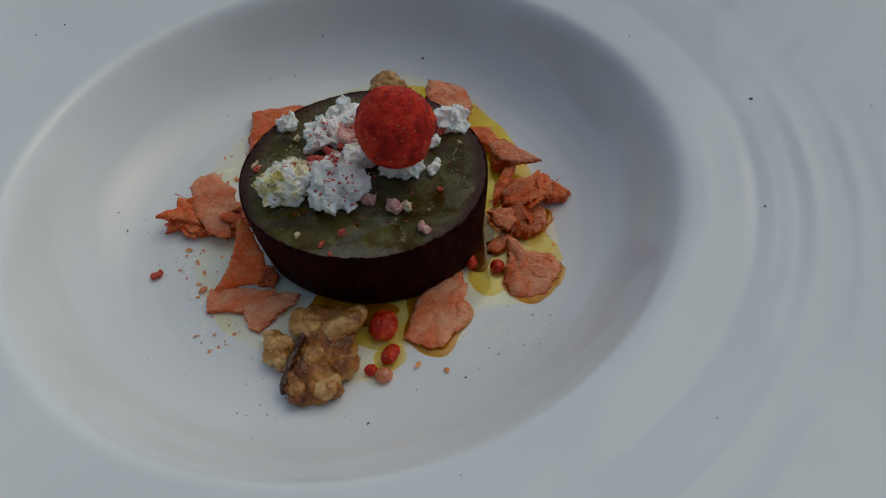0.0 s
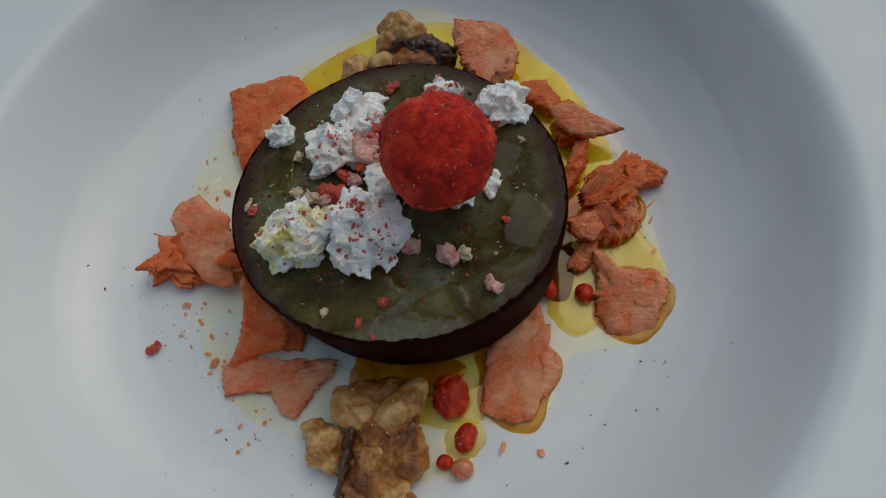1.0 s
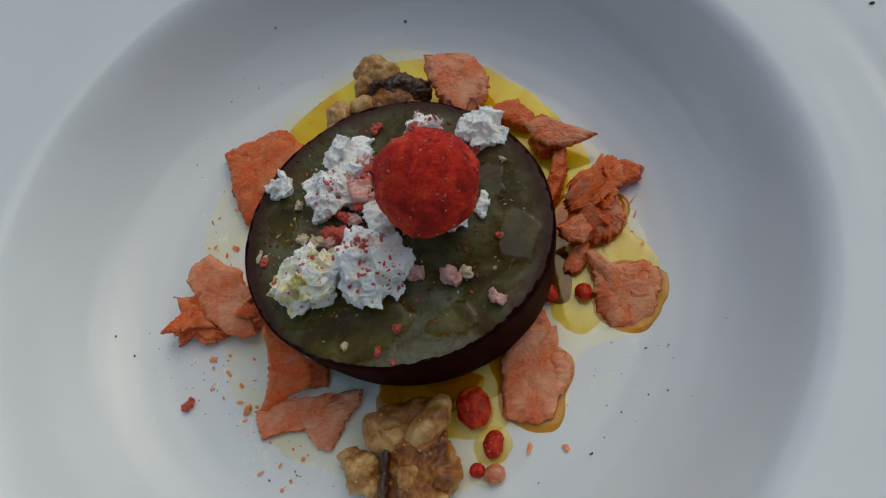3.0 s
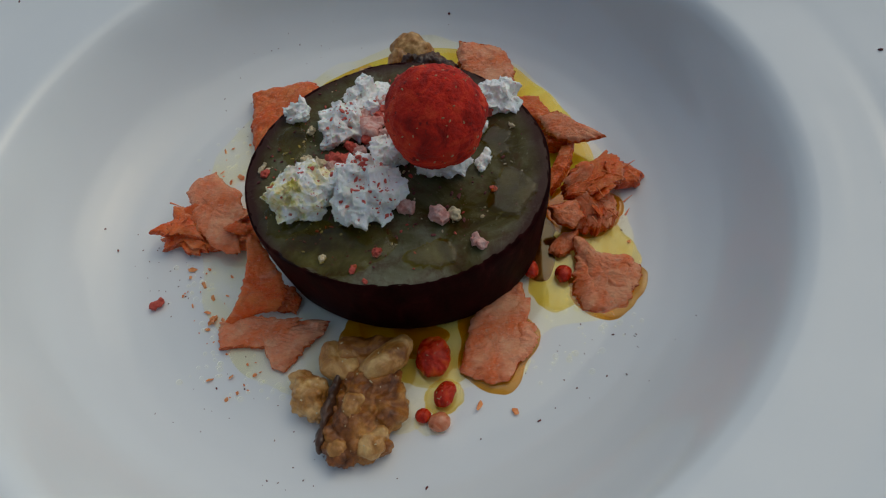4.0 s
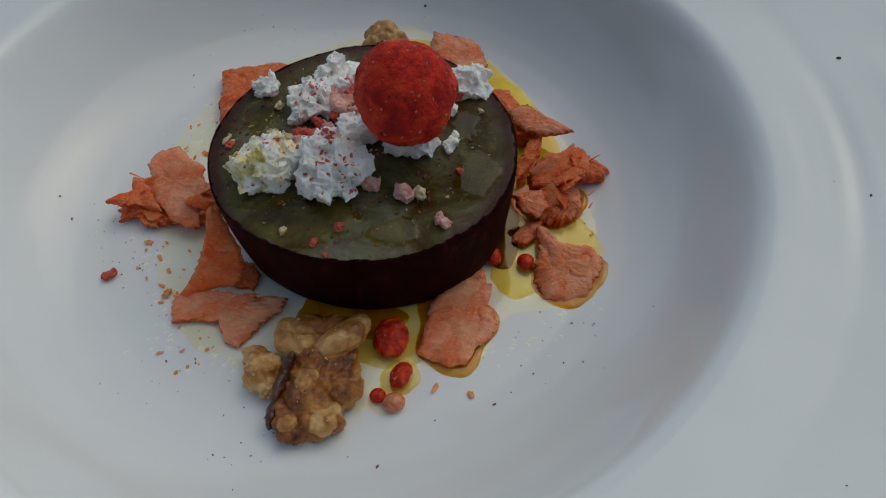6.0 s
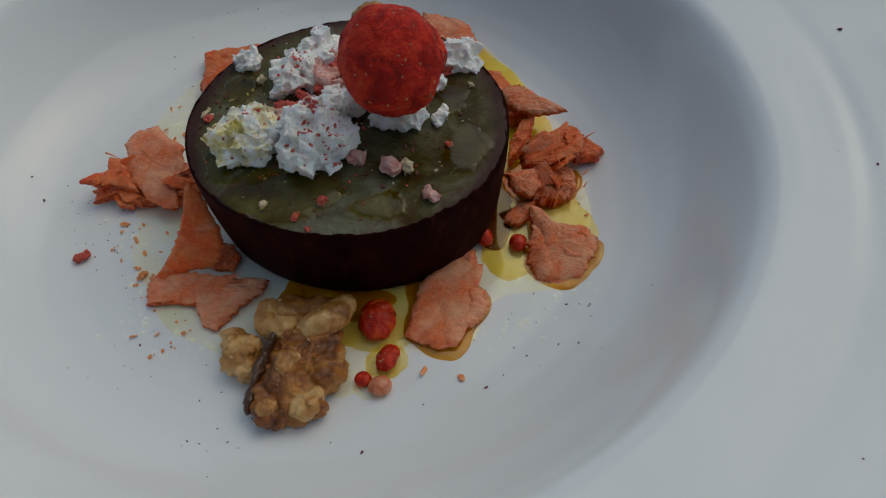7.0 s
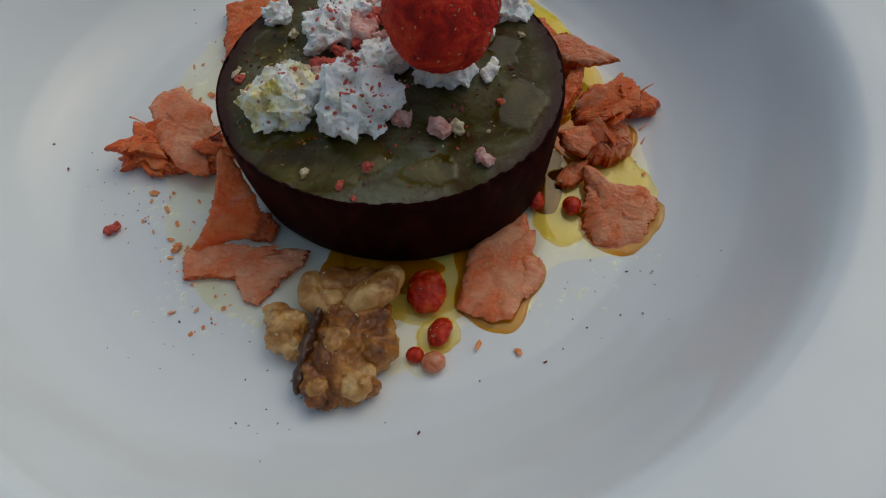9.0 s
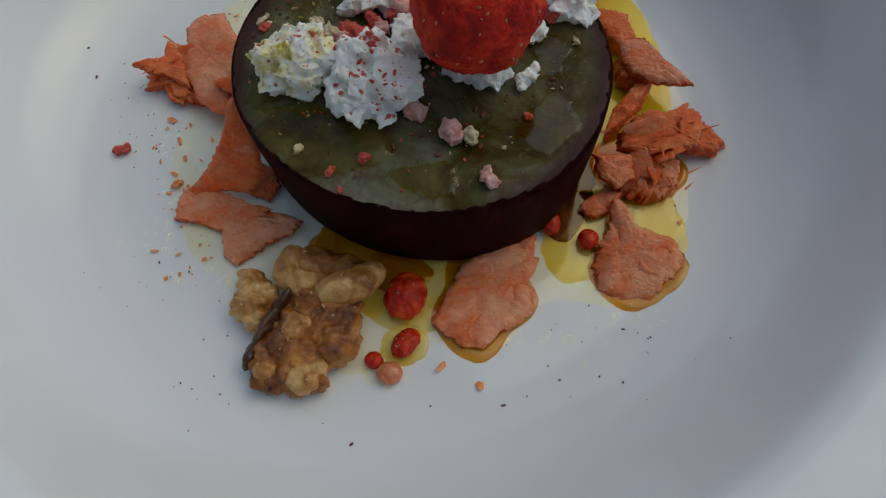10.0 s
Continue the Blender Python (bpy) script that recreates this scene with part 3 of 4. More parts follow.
def potato():
    n = 200
    base = empty("sweet_potato_slice", SLICE_X, SLICE_Y)
    verts, faces = [], []
    rows = [(0.0, 0.3, 0), (0.90, 0.3, 0), (0.935, 0.7, 0), (0.955, 2.5, 0), (0.972, 7, 0), (0.985, 13, 0), (0.995, 18, 0), (1.0, 0, -3.0), (1.0, 0, -0.9), (0.997, 0, -0.35), (0.990, 0, -0.08), (0.978, 0, 0.0), (0.93, 0, -0.6)]
    for k, (s, z, drop) in enumerate(rows):
        for i in range(n):
            a = 2 * math.pi * i / n
            x, y = slice_edge(a)
            w = 1 + 0.006 * noise.noise(Vector((x * 0.12, y * 0.12, z * 0.1 + k * 0.2)))
            x, y = x * s * w, y * s * w
            zz = top_z(x, y) + drop if k >= 7 else z + (0.3 * noise.noise(Vector((x * 0.3, y * 0.3, k))) if k > 2 else 0)
            if k >= 8:
                zz += 0.22 * noise.noise(Vector((x * 0.5, y * 0.5, 9))) + 0.16 * noise.noise(Vector((x * 1.4, y * 1.4, 5)))
            verts.append((x, y, zz))
    for k in range(len(rows) - 1):
        for i in range(n):
            j = (i + 1) % n
            faces.append((k * n + i, k * n + j, (k + 1) * n + j, (k + 1) * n + i))
    make("skin", verts, faces, skin_mat, base, "dark purple-brown skin")
    verts, faces = [], []
    rings = 40
    for k in range(rings + 1):
        s = 0.982 * k / rings
        for i in range(n):
            a = 2 * math.pi * i / n
            x, y = slice_edge(a)
            x, y = x * s, y * s
            fib = 0.10 * noise.noise(Vector((math.cos(a) * 9, math.sin(a) * 9, s * 3))) * s + 0.10 * noise.noise(Vector((x * 0.6, y * 0.6, 1)))
            verts.append((x, y, top_z(x, y) + fib))
    for k in range(1, rings):
        for i in range(n):
            j = (i + 1) % n
            faces.append((k * n + i, k * n + j, (k + 1) * n + j, (k + 1) * n + i))
    faces.append(tuple(n + i for i in range(n)))
    make("flesh", verts, faces, flesh_mat, base, "grey-green cut face wet with oil")
    tagged(base, "thick round slice of cooked purple sweet potato, oiled on top", "potato slice")


potato()


def on_slice(x, y):
    return top_z(x - SLICE_X, y - SLICE_Y)


for k, (x, y, radii, lift) in enumerate((
        (26.5, -11, [6, 5, 6.5, 4.4, 4.8, 7, 7.5, 5], 0.6), (-12, -21.5, [13, 8, 5, 9, 13, 8, 7.5, 9], 0.6), (8, -26, [6, 5.5, 3, 3.2, 6, 3.6, 2.6, 4.2], 0.5),
        (-24.5, -14, [5, 5, 8, 6, 4, 4.6, 4.5, 4], 0.55), (24, 2, [3, 5, 6, 4, 2, 2.4, 4, 4], 0.4), (-24, 8, [3, 4, 6, 5, 4, 4, 6, 4], 0.4))):
    pool("oil_puddle", x, y, radii, oil_top, "thin puddle of greenish olive oil on the slice", lift, 3 + 2 * k, on=on_slice, wobble=0.6)

# ---- oil on the plate ----
pool("oil_pool", 0, 0, [57, 57, 57, 61, 66, 70, 72, 68, 65, 65, 64, 62, 57, 55, 55, 56, 53, 54, 56, 48, 52, 48, 60, 58], oil_pale,
     "thin pale film of olive oil and juices on the plate", 0.35, 1, inner=0.45, wobble=1.6)
pool("oil_pool", 4, 10, [47, 49, 50, 52, 55, 57, 58, 57, 56, 53, 46, 36, 24, 20, 20, 20, 20, 20, 20, 20, 22, 26, 32, 38], oil_deep,
     "deep yellow pool of olive oil behind the slice", 0.6, 2, wobble=0.6)
pool("oil_pool", 41, -17, [17, 17, 19, 22, 17, 12, 10, 13, 14, 10, 9.5, 13], oil_green, "yellow-green pool of olive oil round a salmon flake", 0.6, 4, wobble=0.5)
pool("oil_pool", 6, -36, [11, 12, 14, 16, 18, 20, 16, 12, 10, 10, 11, 11], oil_green, "yellow-green pool of olive oil in front of the slice", 0.5, 6, wobble=0.4)
# amber tint here darkens the slice's foot in place of contact shadow
pool("oil_pool", -5, -33, [15, 7, 5.5, 5, 7, 11, 12, 7, 6, 6, 6.5, 9], oil_amber, "amber pool painting the shade at the foot of the slice", 0.5, 14, wobble=0.5)
# painted shadow in the gap between slice and salmon pile
pool("oil_pool", 33.0, -7.5, [5.2, 7, 13, 6, 4, 7, 13, 6.6], oil_shade, "dark brown pool painting the shade between the slice and the salmon", 0.5, 16, wobble=0.4)
pool("oil_pool", 8, -48, [4.6, 4.4, 4, 4, 4.5, 5, 4.5, 4.2], oil_green, "small pool of oil round the berry pieces", 0.4, 7, wobble=0.25)
pool("oil_pool", 5.2, -54, [4.2, 3.4, 3, 3.6, 4.2, 3.4, 3, 3.6], oil_pale, "small pool of oil round the berry drops", 0.4, 8, wobble=0.2)
pool("oil_pool", 21.4, -35.0, [9.8, 8.6, 12.0, 11.4, 8.8, 12.4, 13.9, 8.6], oil_amber, "amber oil seeping from under a salmon flake", 0.5, 9, wobble=0.2)
pool("oil_pool", 48.0, -21.8, [10.4, 8.0, 8, 6.5, 8.4, 9.6, 11.0, 9.4], oil_amber, "amber oil seeping from under a salmon flake", 0.5, 10, wobble=0.2)
pool("oil_pool", 47, 0, [10, 9, 9, 10, 11, 10, 9, 9], oil_amber, "amber oil seeping from under the salmon pile", 0.75, 12, wobble=0.3)

# ---- salmon ----
S1, S2 = salmon_mat, salmon_deep_mat
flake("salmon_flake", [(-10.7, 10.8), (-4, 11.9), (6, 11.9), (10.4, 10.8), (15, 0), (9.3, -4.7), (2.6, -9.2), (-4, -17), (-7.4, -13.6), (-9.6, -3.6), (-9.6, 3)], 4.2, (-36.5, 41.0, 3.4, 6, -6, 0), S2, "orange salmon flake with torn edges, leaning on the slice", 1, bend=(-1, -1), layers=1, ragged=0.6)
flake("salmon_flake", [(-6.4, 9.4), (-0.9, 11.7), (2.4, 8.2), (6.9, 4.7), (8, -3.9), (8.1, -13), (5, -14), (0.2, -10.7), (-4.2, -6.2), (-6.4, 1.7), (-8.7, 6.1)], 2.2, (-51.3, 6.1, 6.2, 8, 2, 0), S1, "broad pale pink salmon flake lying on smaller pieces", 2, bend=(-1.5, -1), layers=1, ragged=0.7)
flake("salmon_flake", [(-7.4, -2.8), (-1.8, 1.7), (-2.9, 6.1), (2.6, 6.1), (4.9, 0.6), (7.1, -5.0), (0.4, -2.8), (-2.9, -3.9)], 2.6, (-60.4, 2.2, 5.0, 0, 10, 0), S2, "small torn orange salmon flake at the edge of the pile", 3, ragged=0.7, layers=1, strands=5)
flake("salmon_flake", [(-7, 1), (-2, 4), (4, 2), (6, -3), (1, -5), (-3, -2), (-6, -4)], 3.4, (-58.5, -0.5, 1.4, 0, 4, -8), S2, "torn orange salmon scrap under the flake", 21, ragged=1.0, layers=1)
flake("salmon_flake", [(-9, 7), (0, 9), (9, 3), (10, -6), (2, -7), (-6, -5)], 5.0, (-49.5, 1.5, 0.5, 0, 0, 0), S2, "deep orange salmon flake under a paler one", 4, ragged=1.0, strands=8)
# the deeper orange of this flake also paints in its shade
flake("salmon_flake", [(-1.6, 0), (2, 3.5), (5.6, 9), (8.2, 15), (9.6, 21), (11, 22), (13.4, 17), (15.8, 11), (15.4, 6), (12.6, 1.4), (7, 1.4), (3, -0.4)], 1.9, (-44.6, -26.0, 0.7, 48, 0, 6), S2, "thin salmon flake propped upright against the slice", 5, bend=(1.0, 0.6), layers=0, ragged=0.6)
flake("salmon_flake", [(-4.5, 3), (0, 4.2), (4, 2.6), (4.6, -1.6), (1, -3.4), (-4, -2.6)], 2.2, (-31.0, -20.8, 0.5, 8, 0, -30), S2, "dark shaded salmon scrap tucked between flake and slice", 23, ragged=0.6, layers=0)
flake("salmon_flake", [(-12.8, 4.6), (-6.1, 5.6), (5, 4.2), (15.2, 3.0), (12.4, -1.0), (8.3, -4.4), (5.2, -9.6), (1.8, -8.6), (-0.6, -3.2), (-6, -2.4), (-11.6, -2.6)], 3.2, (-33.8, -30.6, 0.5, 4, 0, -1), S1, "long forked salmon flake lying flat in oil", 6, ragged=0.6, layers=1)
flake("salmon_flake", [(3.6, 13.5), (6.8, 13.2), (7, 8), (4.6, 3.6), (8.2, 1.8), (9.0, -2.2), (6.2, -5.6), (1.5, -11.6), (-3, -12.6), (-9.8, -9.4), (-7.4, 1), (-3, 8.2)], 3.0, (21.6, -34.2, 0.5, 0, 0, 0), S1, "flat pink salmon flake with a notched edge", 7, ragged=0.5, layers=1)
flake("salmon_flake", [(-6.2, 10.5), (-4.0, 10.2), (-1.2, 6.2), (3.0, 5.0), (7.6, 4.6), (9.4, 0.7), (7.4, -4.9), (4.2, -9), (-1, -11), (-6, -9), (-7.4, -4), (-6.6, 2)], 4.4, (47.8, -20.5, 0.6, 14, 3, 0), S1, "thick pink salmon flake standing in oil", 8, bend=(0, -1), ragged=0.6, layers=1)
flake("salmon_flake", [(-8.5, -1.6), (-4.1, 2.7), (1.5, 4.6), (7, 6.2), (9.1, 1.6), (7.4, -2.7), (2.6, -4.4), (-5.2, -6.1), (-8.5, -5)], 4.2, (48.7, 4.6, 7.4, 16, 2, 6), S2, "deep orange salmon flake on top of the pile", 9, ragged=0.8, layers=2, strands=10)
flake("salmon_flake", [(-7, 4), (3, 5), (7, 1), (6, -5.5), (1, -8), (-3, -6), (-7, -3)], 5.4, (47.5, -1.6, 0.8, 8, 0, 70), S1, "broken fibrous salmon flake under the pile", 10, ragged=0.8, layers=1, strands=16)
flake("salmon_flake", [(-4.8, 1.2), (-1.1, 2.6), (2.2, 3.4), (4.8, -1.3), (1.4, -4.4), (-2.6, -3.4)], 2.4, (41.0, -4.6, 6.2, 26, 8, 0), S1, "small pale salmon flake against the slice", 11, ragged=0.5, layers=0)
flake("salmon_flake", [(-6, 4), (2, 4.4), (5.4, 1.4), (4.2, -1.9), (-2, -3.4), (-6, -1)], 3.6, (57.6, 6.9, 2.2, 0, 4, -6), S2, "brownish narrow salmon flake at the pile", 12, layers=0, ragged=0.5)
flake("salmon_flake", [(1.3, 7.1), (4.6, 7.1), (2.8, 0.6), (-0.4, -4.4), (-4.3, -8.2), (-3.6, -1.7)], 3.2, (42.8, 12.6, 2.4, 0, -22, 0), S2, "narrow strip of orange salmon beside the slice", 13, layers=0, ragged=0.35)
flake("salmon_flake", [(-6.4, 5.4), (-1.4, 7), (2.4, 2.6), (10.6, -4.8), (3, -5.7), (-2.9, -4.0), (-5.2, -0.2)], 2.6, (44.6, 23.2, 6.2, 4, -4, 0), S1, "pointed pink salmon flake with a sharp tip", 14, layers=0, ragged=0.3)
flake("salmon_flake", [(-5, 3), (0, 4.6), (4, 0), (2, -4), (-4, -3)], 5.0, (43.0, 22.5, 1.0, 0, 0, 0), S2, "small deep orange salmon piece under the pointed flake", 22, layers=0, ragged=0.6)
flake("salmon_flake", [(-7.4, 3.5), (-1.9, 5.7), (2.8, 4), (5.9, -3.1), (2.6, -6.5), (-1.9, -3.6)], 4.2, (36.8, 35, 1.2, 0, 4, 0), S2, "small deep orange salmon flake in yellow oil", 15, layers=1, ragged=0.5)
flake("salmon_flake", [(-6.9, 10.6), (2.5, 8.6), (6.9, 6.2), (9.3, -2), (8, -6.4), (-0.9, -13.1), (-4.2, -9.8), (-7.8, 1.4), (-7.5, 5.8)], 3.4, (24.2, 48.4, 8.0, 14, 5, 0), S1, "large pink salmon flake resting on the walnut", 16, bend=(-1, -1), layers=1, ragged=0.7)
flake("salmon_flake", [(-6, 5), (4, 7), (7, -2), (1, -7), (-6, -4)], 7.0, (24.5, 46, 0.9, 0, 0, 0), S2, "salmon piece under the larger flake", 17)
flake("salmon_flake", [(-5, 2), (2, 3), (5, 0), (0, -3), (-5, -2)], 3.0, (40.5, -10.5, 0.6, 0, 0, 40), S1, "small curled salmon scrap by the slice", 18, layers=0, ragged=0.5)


for k, (x, y, z, rx, ry, rz, size, mat) in enumerate((
        (45, 3, 11.0, 38, -16, 30, 4.0, S1), (51, -0.5, 8.0, -34, 26, 80, 4.2, S2), (46.5, -3.5, 7.0, 34, 24, -60, 4.0, S1), (53, 5, 10, 20, -34, 120, 3.4, S2),
        (-43.5, -1.5, 6.5, 26, 18, 15, 3.2, S2), (-42.5, 3.5, 6.0, -22, 20, 70, 3.0, S1), (-57, 6.5, 6.4, 30, -14, 20, 3.2, S2), (49, -4, 6.0, 44, -10, 100, 3.6, S2))):
    r3 = random.Random(70 + k)
    rim = [(math.cos(a * 0.9) * size * r3.uniform(0.55, 1.25), math.sin(a * 0.9) * size * r3.uniform(0.45, 0.9)) for a in range(7)]
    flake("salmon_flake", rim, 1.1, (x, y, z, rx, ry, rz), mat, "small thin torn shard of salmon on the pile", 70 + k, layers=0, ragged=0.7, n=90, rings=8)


# ---- walnuts ----
def bead_row(beads):
    """A curled lobe: beads (x, y, z, radius) with more beads between each two."""
    out = []
    for a, b in zip(beads, beads[1:]):
        for f in (0.0, 0.34, 0.67):
            x, y, z, r = [p + (q - p) * f for p, q in zip(a, b)]
            out.append((x, y, z - 0.9, r * 1.12, r * 1.12, r))
    x, y, z, r = beads[-1]
    return out + [(x, y, z - 0.9, r * 1.12, r * 1.12, r)]


def walnut_front():
    w = empty("walnut_half", -11, -50, 0)
    body = [(2, 3, 4.0, 7.5, 8, 3.6), (-1, -4, 3.8, 6.4, 8, 3.6), (3, -8, 3.2, 5, 5, 3.2), (6, 4, 3.6, 5, 5, 3.4), (-3, -9, 3.4, 4, 5, 3.4), (6.5, -1, 3.2, 4.6, 6, 3.2)]
    lumps_mesh("kernel", body, 0.36, [(5, 1.0), (-3.4, 1.0), (1.6, 0.6), (-0.9, 0.28), (0.55, 0.12)], walnut_mat, w, seed=3, flat=0.25)
    lumps_mesh("lobe", bead_row([(-6.2, 12.4, 5.0, 2.7), (-5.6, 9.0, 5.8, 2.8), (-2.6, 7.4, 6.2, 2.5), (-0.9, 8.4, 6.0, 1.8)]), 0.34, [(3, 0.45), (1.1, 0.18), (0.6, 0.1)], walnut_pale_mat, w, "pale curled lobe", 5)
    lumps_mesh("lobe", bead_row([(3.2, 6.6, 6.8, 2.5), (5.6, 7.8, 7.2, 3.1), (8.6, 9.8, 7.2, 3.1), (10.2, 12.4, 6.6, 2.4)]), 0.34, [(3, 0.45), (1.1, 0.18), (0.6, 0.1)], walnut_pale_mat, w, "pale kidney-shaped lobe", 7)
    lumps_mesh("lobe", [(-2, 12, 3.6, 6, 4, 3.4), (5, 13, 3.6, 5, 3, 3.4)], 0.4, [(3, 0.8), (1.2, 0.3)], walnut_mat, w, "dark brown inner lobe", 8, flat=0.25)
    lumps_mesh("lobe", [(-11, 3, 3.4, 4.4, 5, 3.3), (-13, 6.5, 2.8, 2.8, 2.6, 2.6), (-9, -0.5, 2.8, 3, 3, 2.6)], 0.34, [(3, 0.8), (-1.8, 0.6), (0.8, 0.2)], walnut_pale_mat, w, "tan side lobe", 9, flat=0.25)
    lumps_mesh("patch", [(-0.5, -1.4, 6.9, 2.2, 3.0, 1.6, -12), (0.8, -0.2, 7.0, 1.6, 1.8, 1.4)], 0.28, [(2, 0.5), (0.9, 0.25)], walnut_pale_mat, w, "pale cream patch", 11)
    lumps_mesh("patch", [(3.6, -9.6, 5.0, 3.4, 2.8, 2.4, 25), (5.4, -7.6, 4.6, 2.0, 2.6, 2.2)], 0.28, [(2, 0.5), (0.9, 0.25)], walnut_pale_mat, w, "pale cream patch", 13)
    lumps_mesh("patch", [(-3.4, -9.8, 5.0, 2.4, 2.2, 2.0, 25)], 0.28, [(2, 0.6), (0.9, 0.25)], walnut_pale_mat, w, "pale cream patch", 17)
    # dark strip modelled for the shadow side of the kernel
    lumps_mesh("ridge", [(-4.4, 4.0, 5.2, 1.2, 4, 2.2, -16), (-6.0, -1.8, 4.7, 1.3, 4.5, 2.8, -14), (-7.3, -7, 3.6, 1.2, 3.5, 2.5, -10)], 0.28, [(2, 0.5), (0.8, 0.2)], walnut_dark_mat, w, "dark ridge painting the shaded left side", 15)
    tagged(w, "brown walnut half with pale lobes lying in front of the slice", "walnut", "walnut pieces")


walnut_front()


def walnut_back():
    w = empty("walnut_half", 0, 52, 0.4)
    lumps_mesh("kernel", [(4, -3, 5, 8, 6, 5), (-4, -5, 4, 7, 5, 4), (9, -7, 4, 6, 5, 4)], 0.42, [(6, 1.2), (2.6, 0.9), (1.1, 0.3)], walnut_mat, w, seed=23, flat=0.2)
    lumps_mesh("lobe", [(2, 9, 7.5, 5.5, 4.5, 5), (6, 7, 6.5, 3.5, 4.5, 4.5), (-1, 5, 6, 3.5, 4, 4.5), (2, 8, 3.5, 5, 4, 3.3)], 0.4, [(4, 0.9), (-2, 0.4)], walnut_pale_mat, w, "golden tan lobe", 25, flat=0.4)
    lumps_mesh("lobe", [(-10, -2, 5, 4.5, 5.5, 5), (-12, -6, 4, 3.5, 4, 4)], 0.4, [(4, 0.9), (-2, 0.5)], walnut_pale_mat, w, "golden tan lobe", 27, flat=0.2)
    lumps_mesh("lobe", [(-3, -2.5, 8, 3.8, 3.0, 2.8)], 0.36, [(3, 0.6)], walnut_pale_mat, w, "small pale lobe", 29)
    lumps_mesh("ridge", [(2, 1.5, 9, 1.2, 3.5, 2, -60), (8, 1, 8, 5, 3.5, 3), (13, -2, 6, 4, 4, 4)], 0.36, [(2.5, 1.0), (-1.2, 0.4)], walnut_dark_mat, w, "dark wrinkled husk", 31)
    tagged(w, "golden brown walnut half lying in oil behind the slice", "walnut", "walnut pieces")


walnut_back()


# ---- on top of the slice: cheese, strawberry, crumbs ----
def cheese(name, cx, cy, base, size, seed, mat, label, n=9, turn=0, extra=()):
    """A crumbled lump: ragged grains heaped within an ellipsoid of the given half sizes."""
    rnd = random.Random(seed)
    lumps = []
    for k in range(int(n * 2.6)):
        a, r = rnd.uniform(0, 6.3), math.sqrt(rnd.random()) * 0.86
        x, y = math.cos(a) * r * size[0], math.sin(a) * r * size[1]
        top = size[2] * 2 * (1 - 0.6 * r * r)
        s = rnd.uniform(0.16, 0.40) * min(size[0], size[1]) + 0.35
        z = rnd.uniform(0.1, 0.86) * top
        lumps.append((x, y, z, s * rnd.uniform(0.6, 1.5), s * rnd.uniform(0.6, 1.3), min(z + 0.4, s * rnd.uniform(0.6, 1.3)), rnd.uniform(0, 180)))
        if k % 2:
            lumps.append((x * 0.8, y * 0.8, z * 0.45, s, s, z * 0.5 + 0.3))
    lumps += list(extra)
    ob = lumps_mesh(name, lumps, 0.26, [(1.9, 0.35), (0.8, 0.22)], mat, seed=seed, angular=True, crumbly=0.22, flat=0.0)
    put(ob, cx, cy, base, 0, 0, turn)
    return tagged(ob, label, "cheese", "cheese crumbs on the slice")


C1, C2 = cheese_mat, cheese_oily_mat
cheese("cheese_crumb", 25.5, 15.8, 26.3, (4.6, 5.2, 3.0), 41, C1, "white crumbled cheese near the back edge of the slice", 12)
cheese("cheese_crumb", 12.8, 20.5, 26.3, (4.4, 4.0, 2.3), 42, C1, "small white cheese crumb dusted with red", 11)
cheese("cheese_crumb", -23.4, 17.6, 26.0, (2.9, 3.4, 2.2), 43, C1, "small white cheese crumb at the slice's edge", 7)
cheese("cheese_crumb", -11.3, 10.5, 25.9, (5.6, 6.2, 3.4), 44, C1, "white crumbled cheese heap dusted with pink powder", 16)
cheese("cheese_crumb", -5.5, 18.8, 26.2, (5.0, 5.6, 3.6), 45, C1, "ragged white cheese crumb beside the heap", 13)
cheese("cheese_crumb", -5.2, -10.6, 25.2, (7.4, 8.2, 5.4), 46, C1, "large ragged lump of white cheese speckled with red powder", 24)
cheese("cheese_crumb", -19.8, -9.4, 25.0, (7.6, 6.2, 4.6), 47, C2, "ragged lump of cheese soaked with yellow-green oil", 22, 10, extra=[(0, 0, 3.5, 4, 3, 3.2), (-4, 2, 4, 3, 2, 3), (4, 0, 3, 3, 3, 3)])
cheese("cheese_crumb", 11.2, -1.0, 25.7, (6.0, 6.0, 2.8), 48, C1, "flat heap of cheese under the strawberry", 14)
cheese("cheese_crumb", -0.2, 0.6, 25.7, (4.4, 5.6, 3.4), 49, C1, "small heap of cheese beside the strawberry", 10)
cheese("cheese_crumb", 21.5, -2.6, 25.7, (1.6, 3.8, 1.2), 50, C1, "thin white sliver of cheese on the slice", 6, -30)
cheese("cheese_crumb", 19.8, 7.5, 25.9, (2.6, 2.6, 1.5), 51, C1, "small white cheese crumb behind the strawberry", 6)


def dust(ob, count, spread, seed, name="powder", mat=red_crumb_mat, sizes=(0.28, 0.4, 0.6)):
    """Grains of powder dropped onto a lump; a part of it."""
    rnd, places = random.Random(seed), []
    for _ in range(count):
        x, y = rnd.gauss(spread[0], spread[2]), rnd.gauss(spread[1], spread[3])
        hit, place, normal, _ = ob.ray_cast(Vector((x, y, 40)) * MM, Vector((0, 0, -1)))
        if hit:
            p = place / MM
            places.append((p.x, p.y, p.z - 0.1, rnd.choice(sizes)))
    if places:
        grains = bits(name, places, mat, "pale grains" if mat is cream_mat else "pale seeds" if mat is seed_mat else "red berry powder", "", seed=seed)
        grains.parent = ob


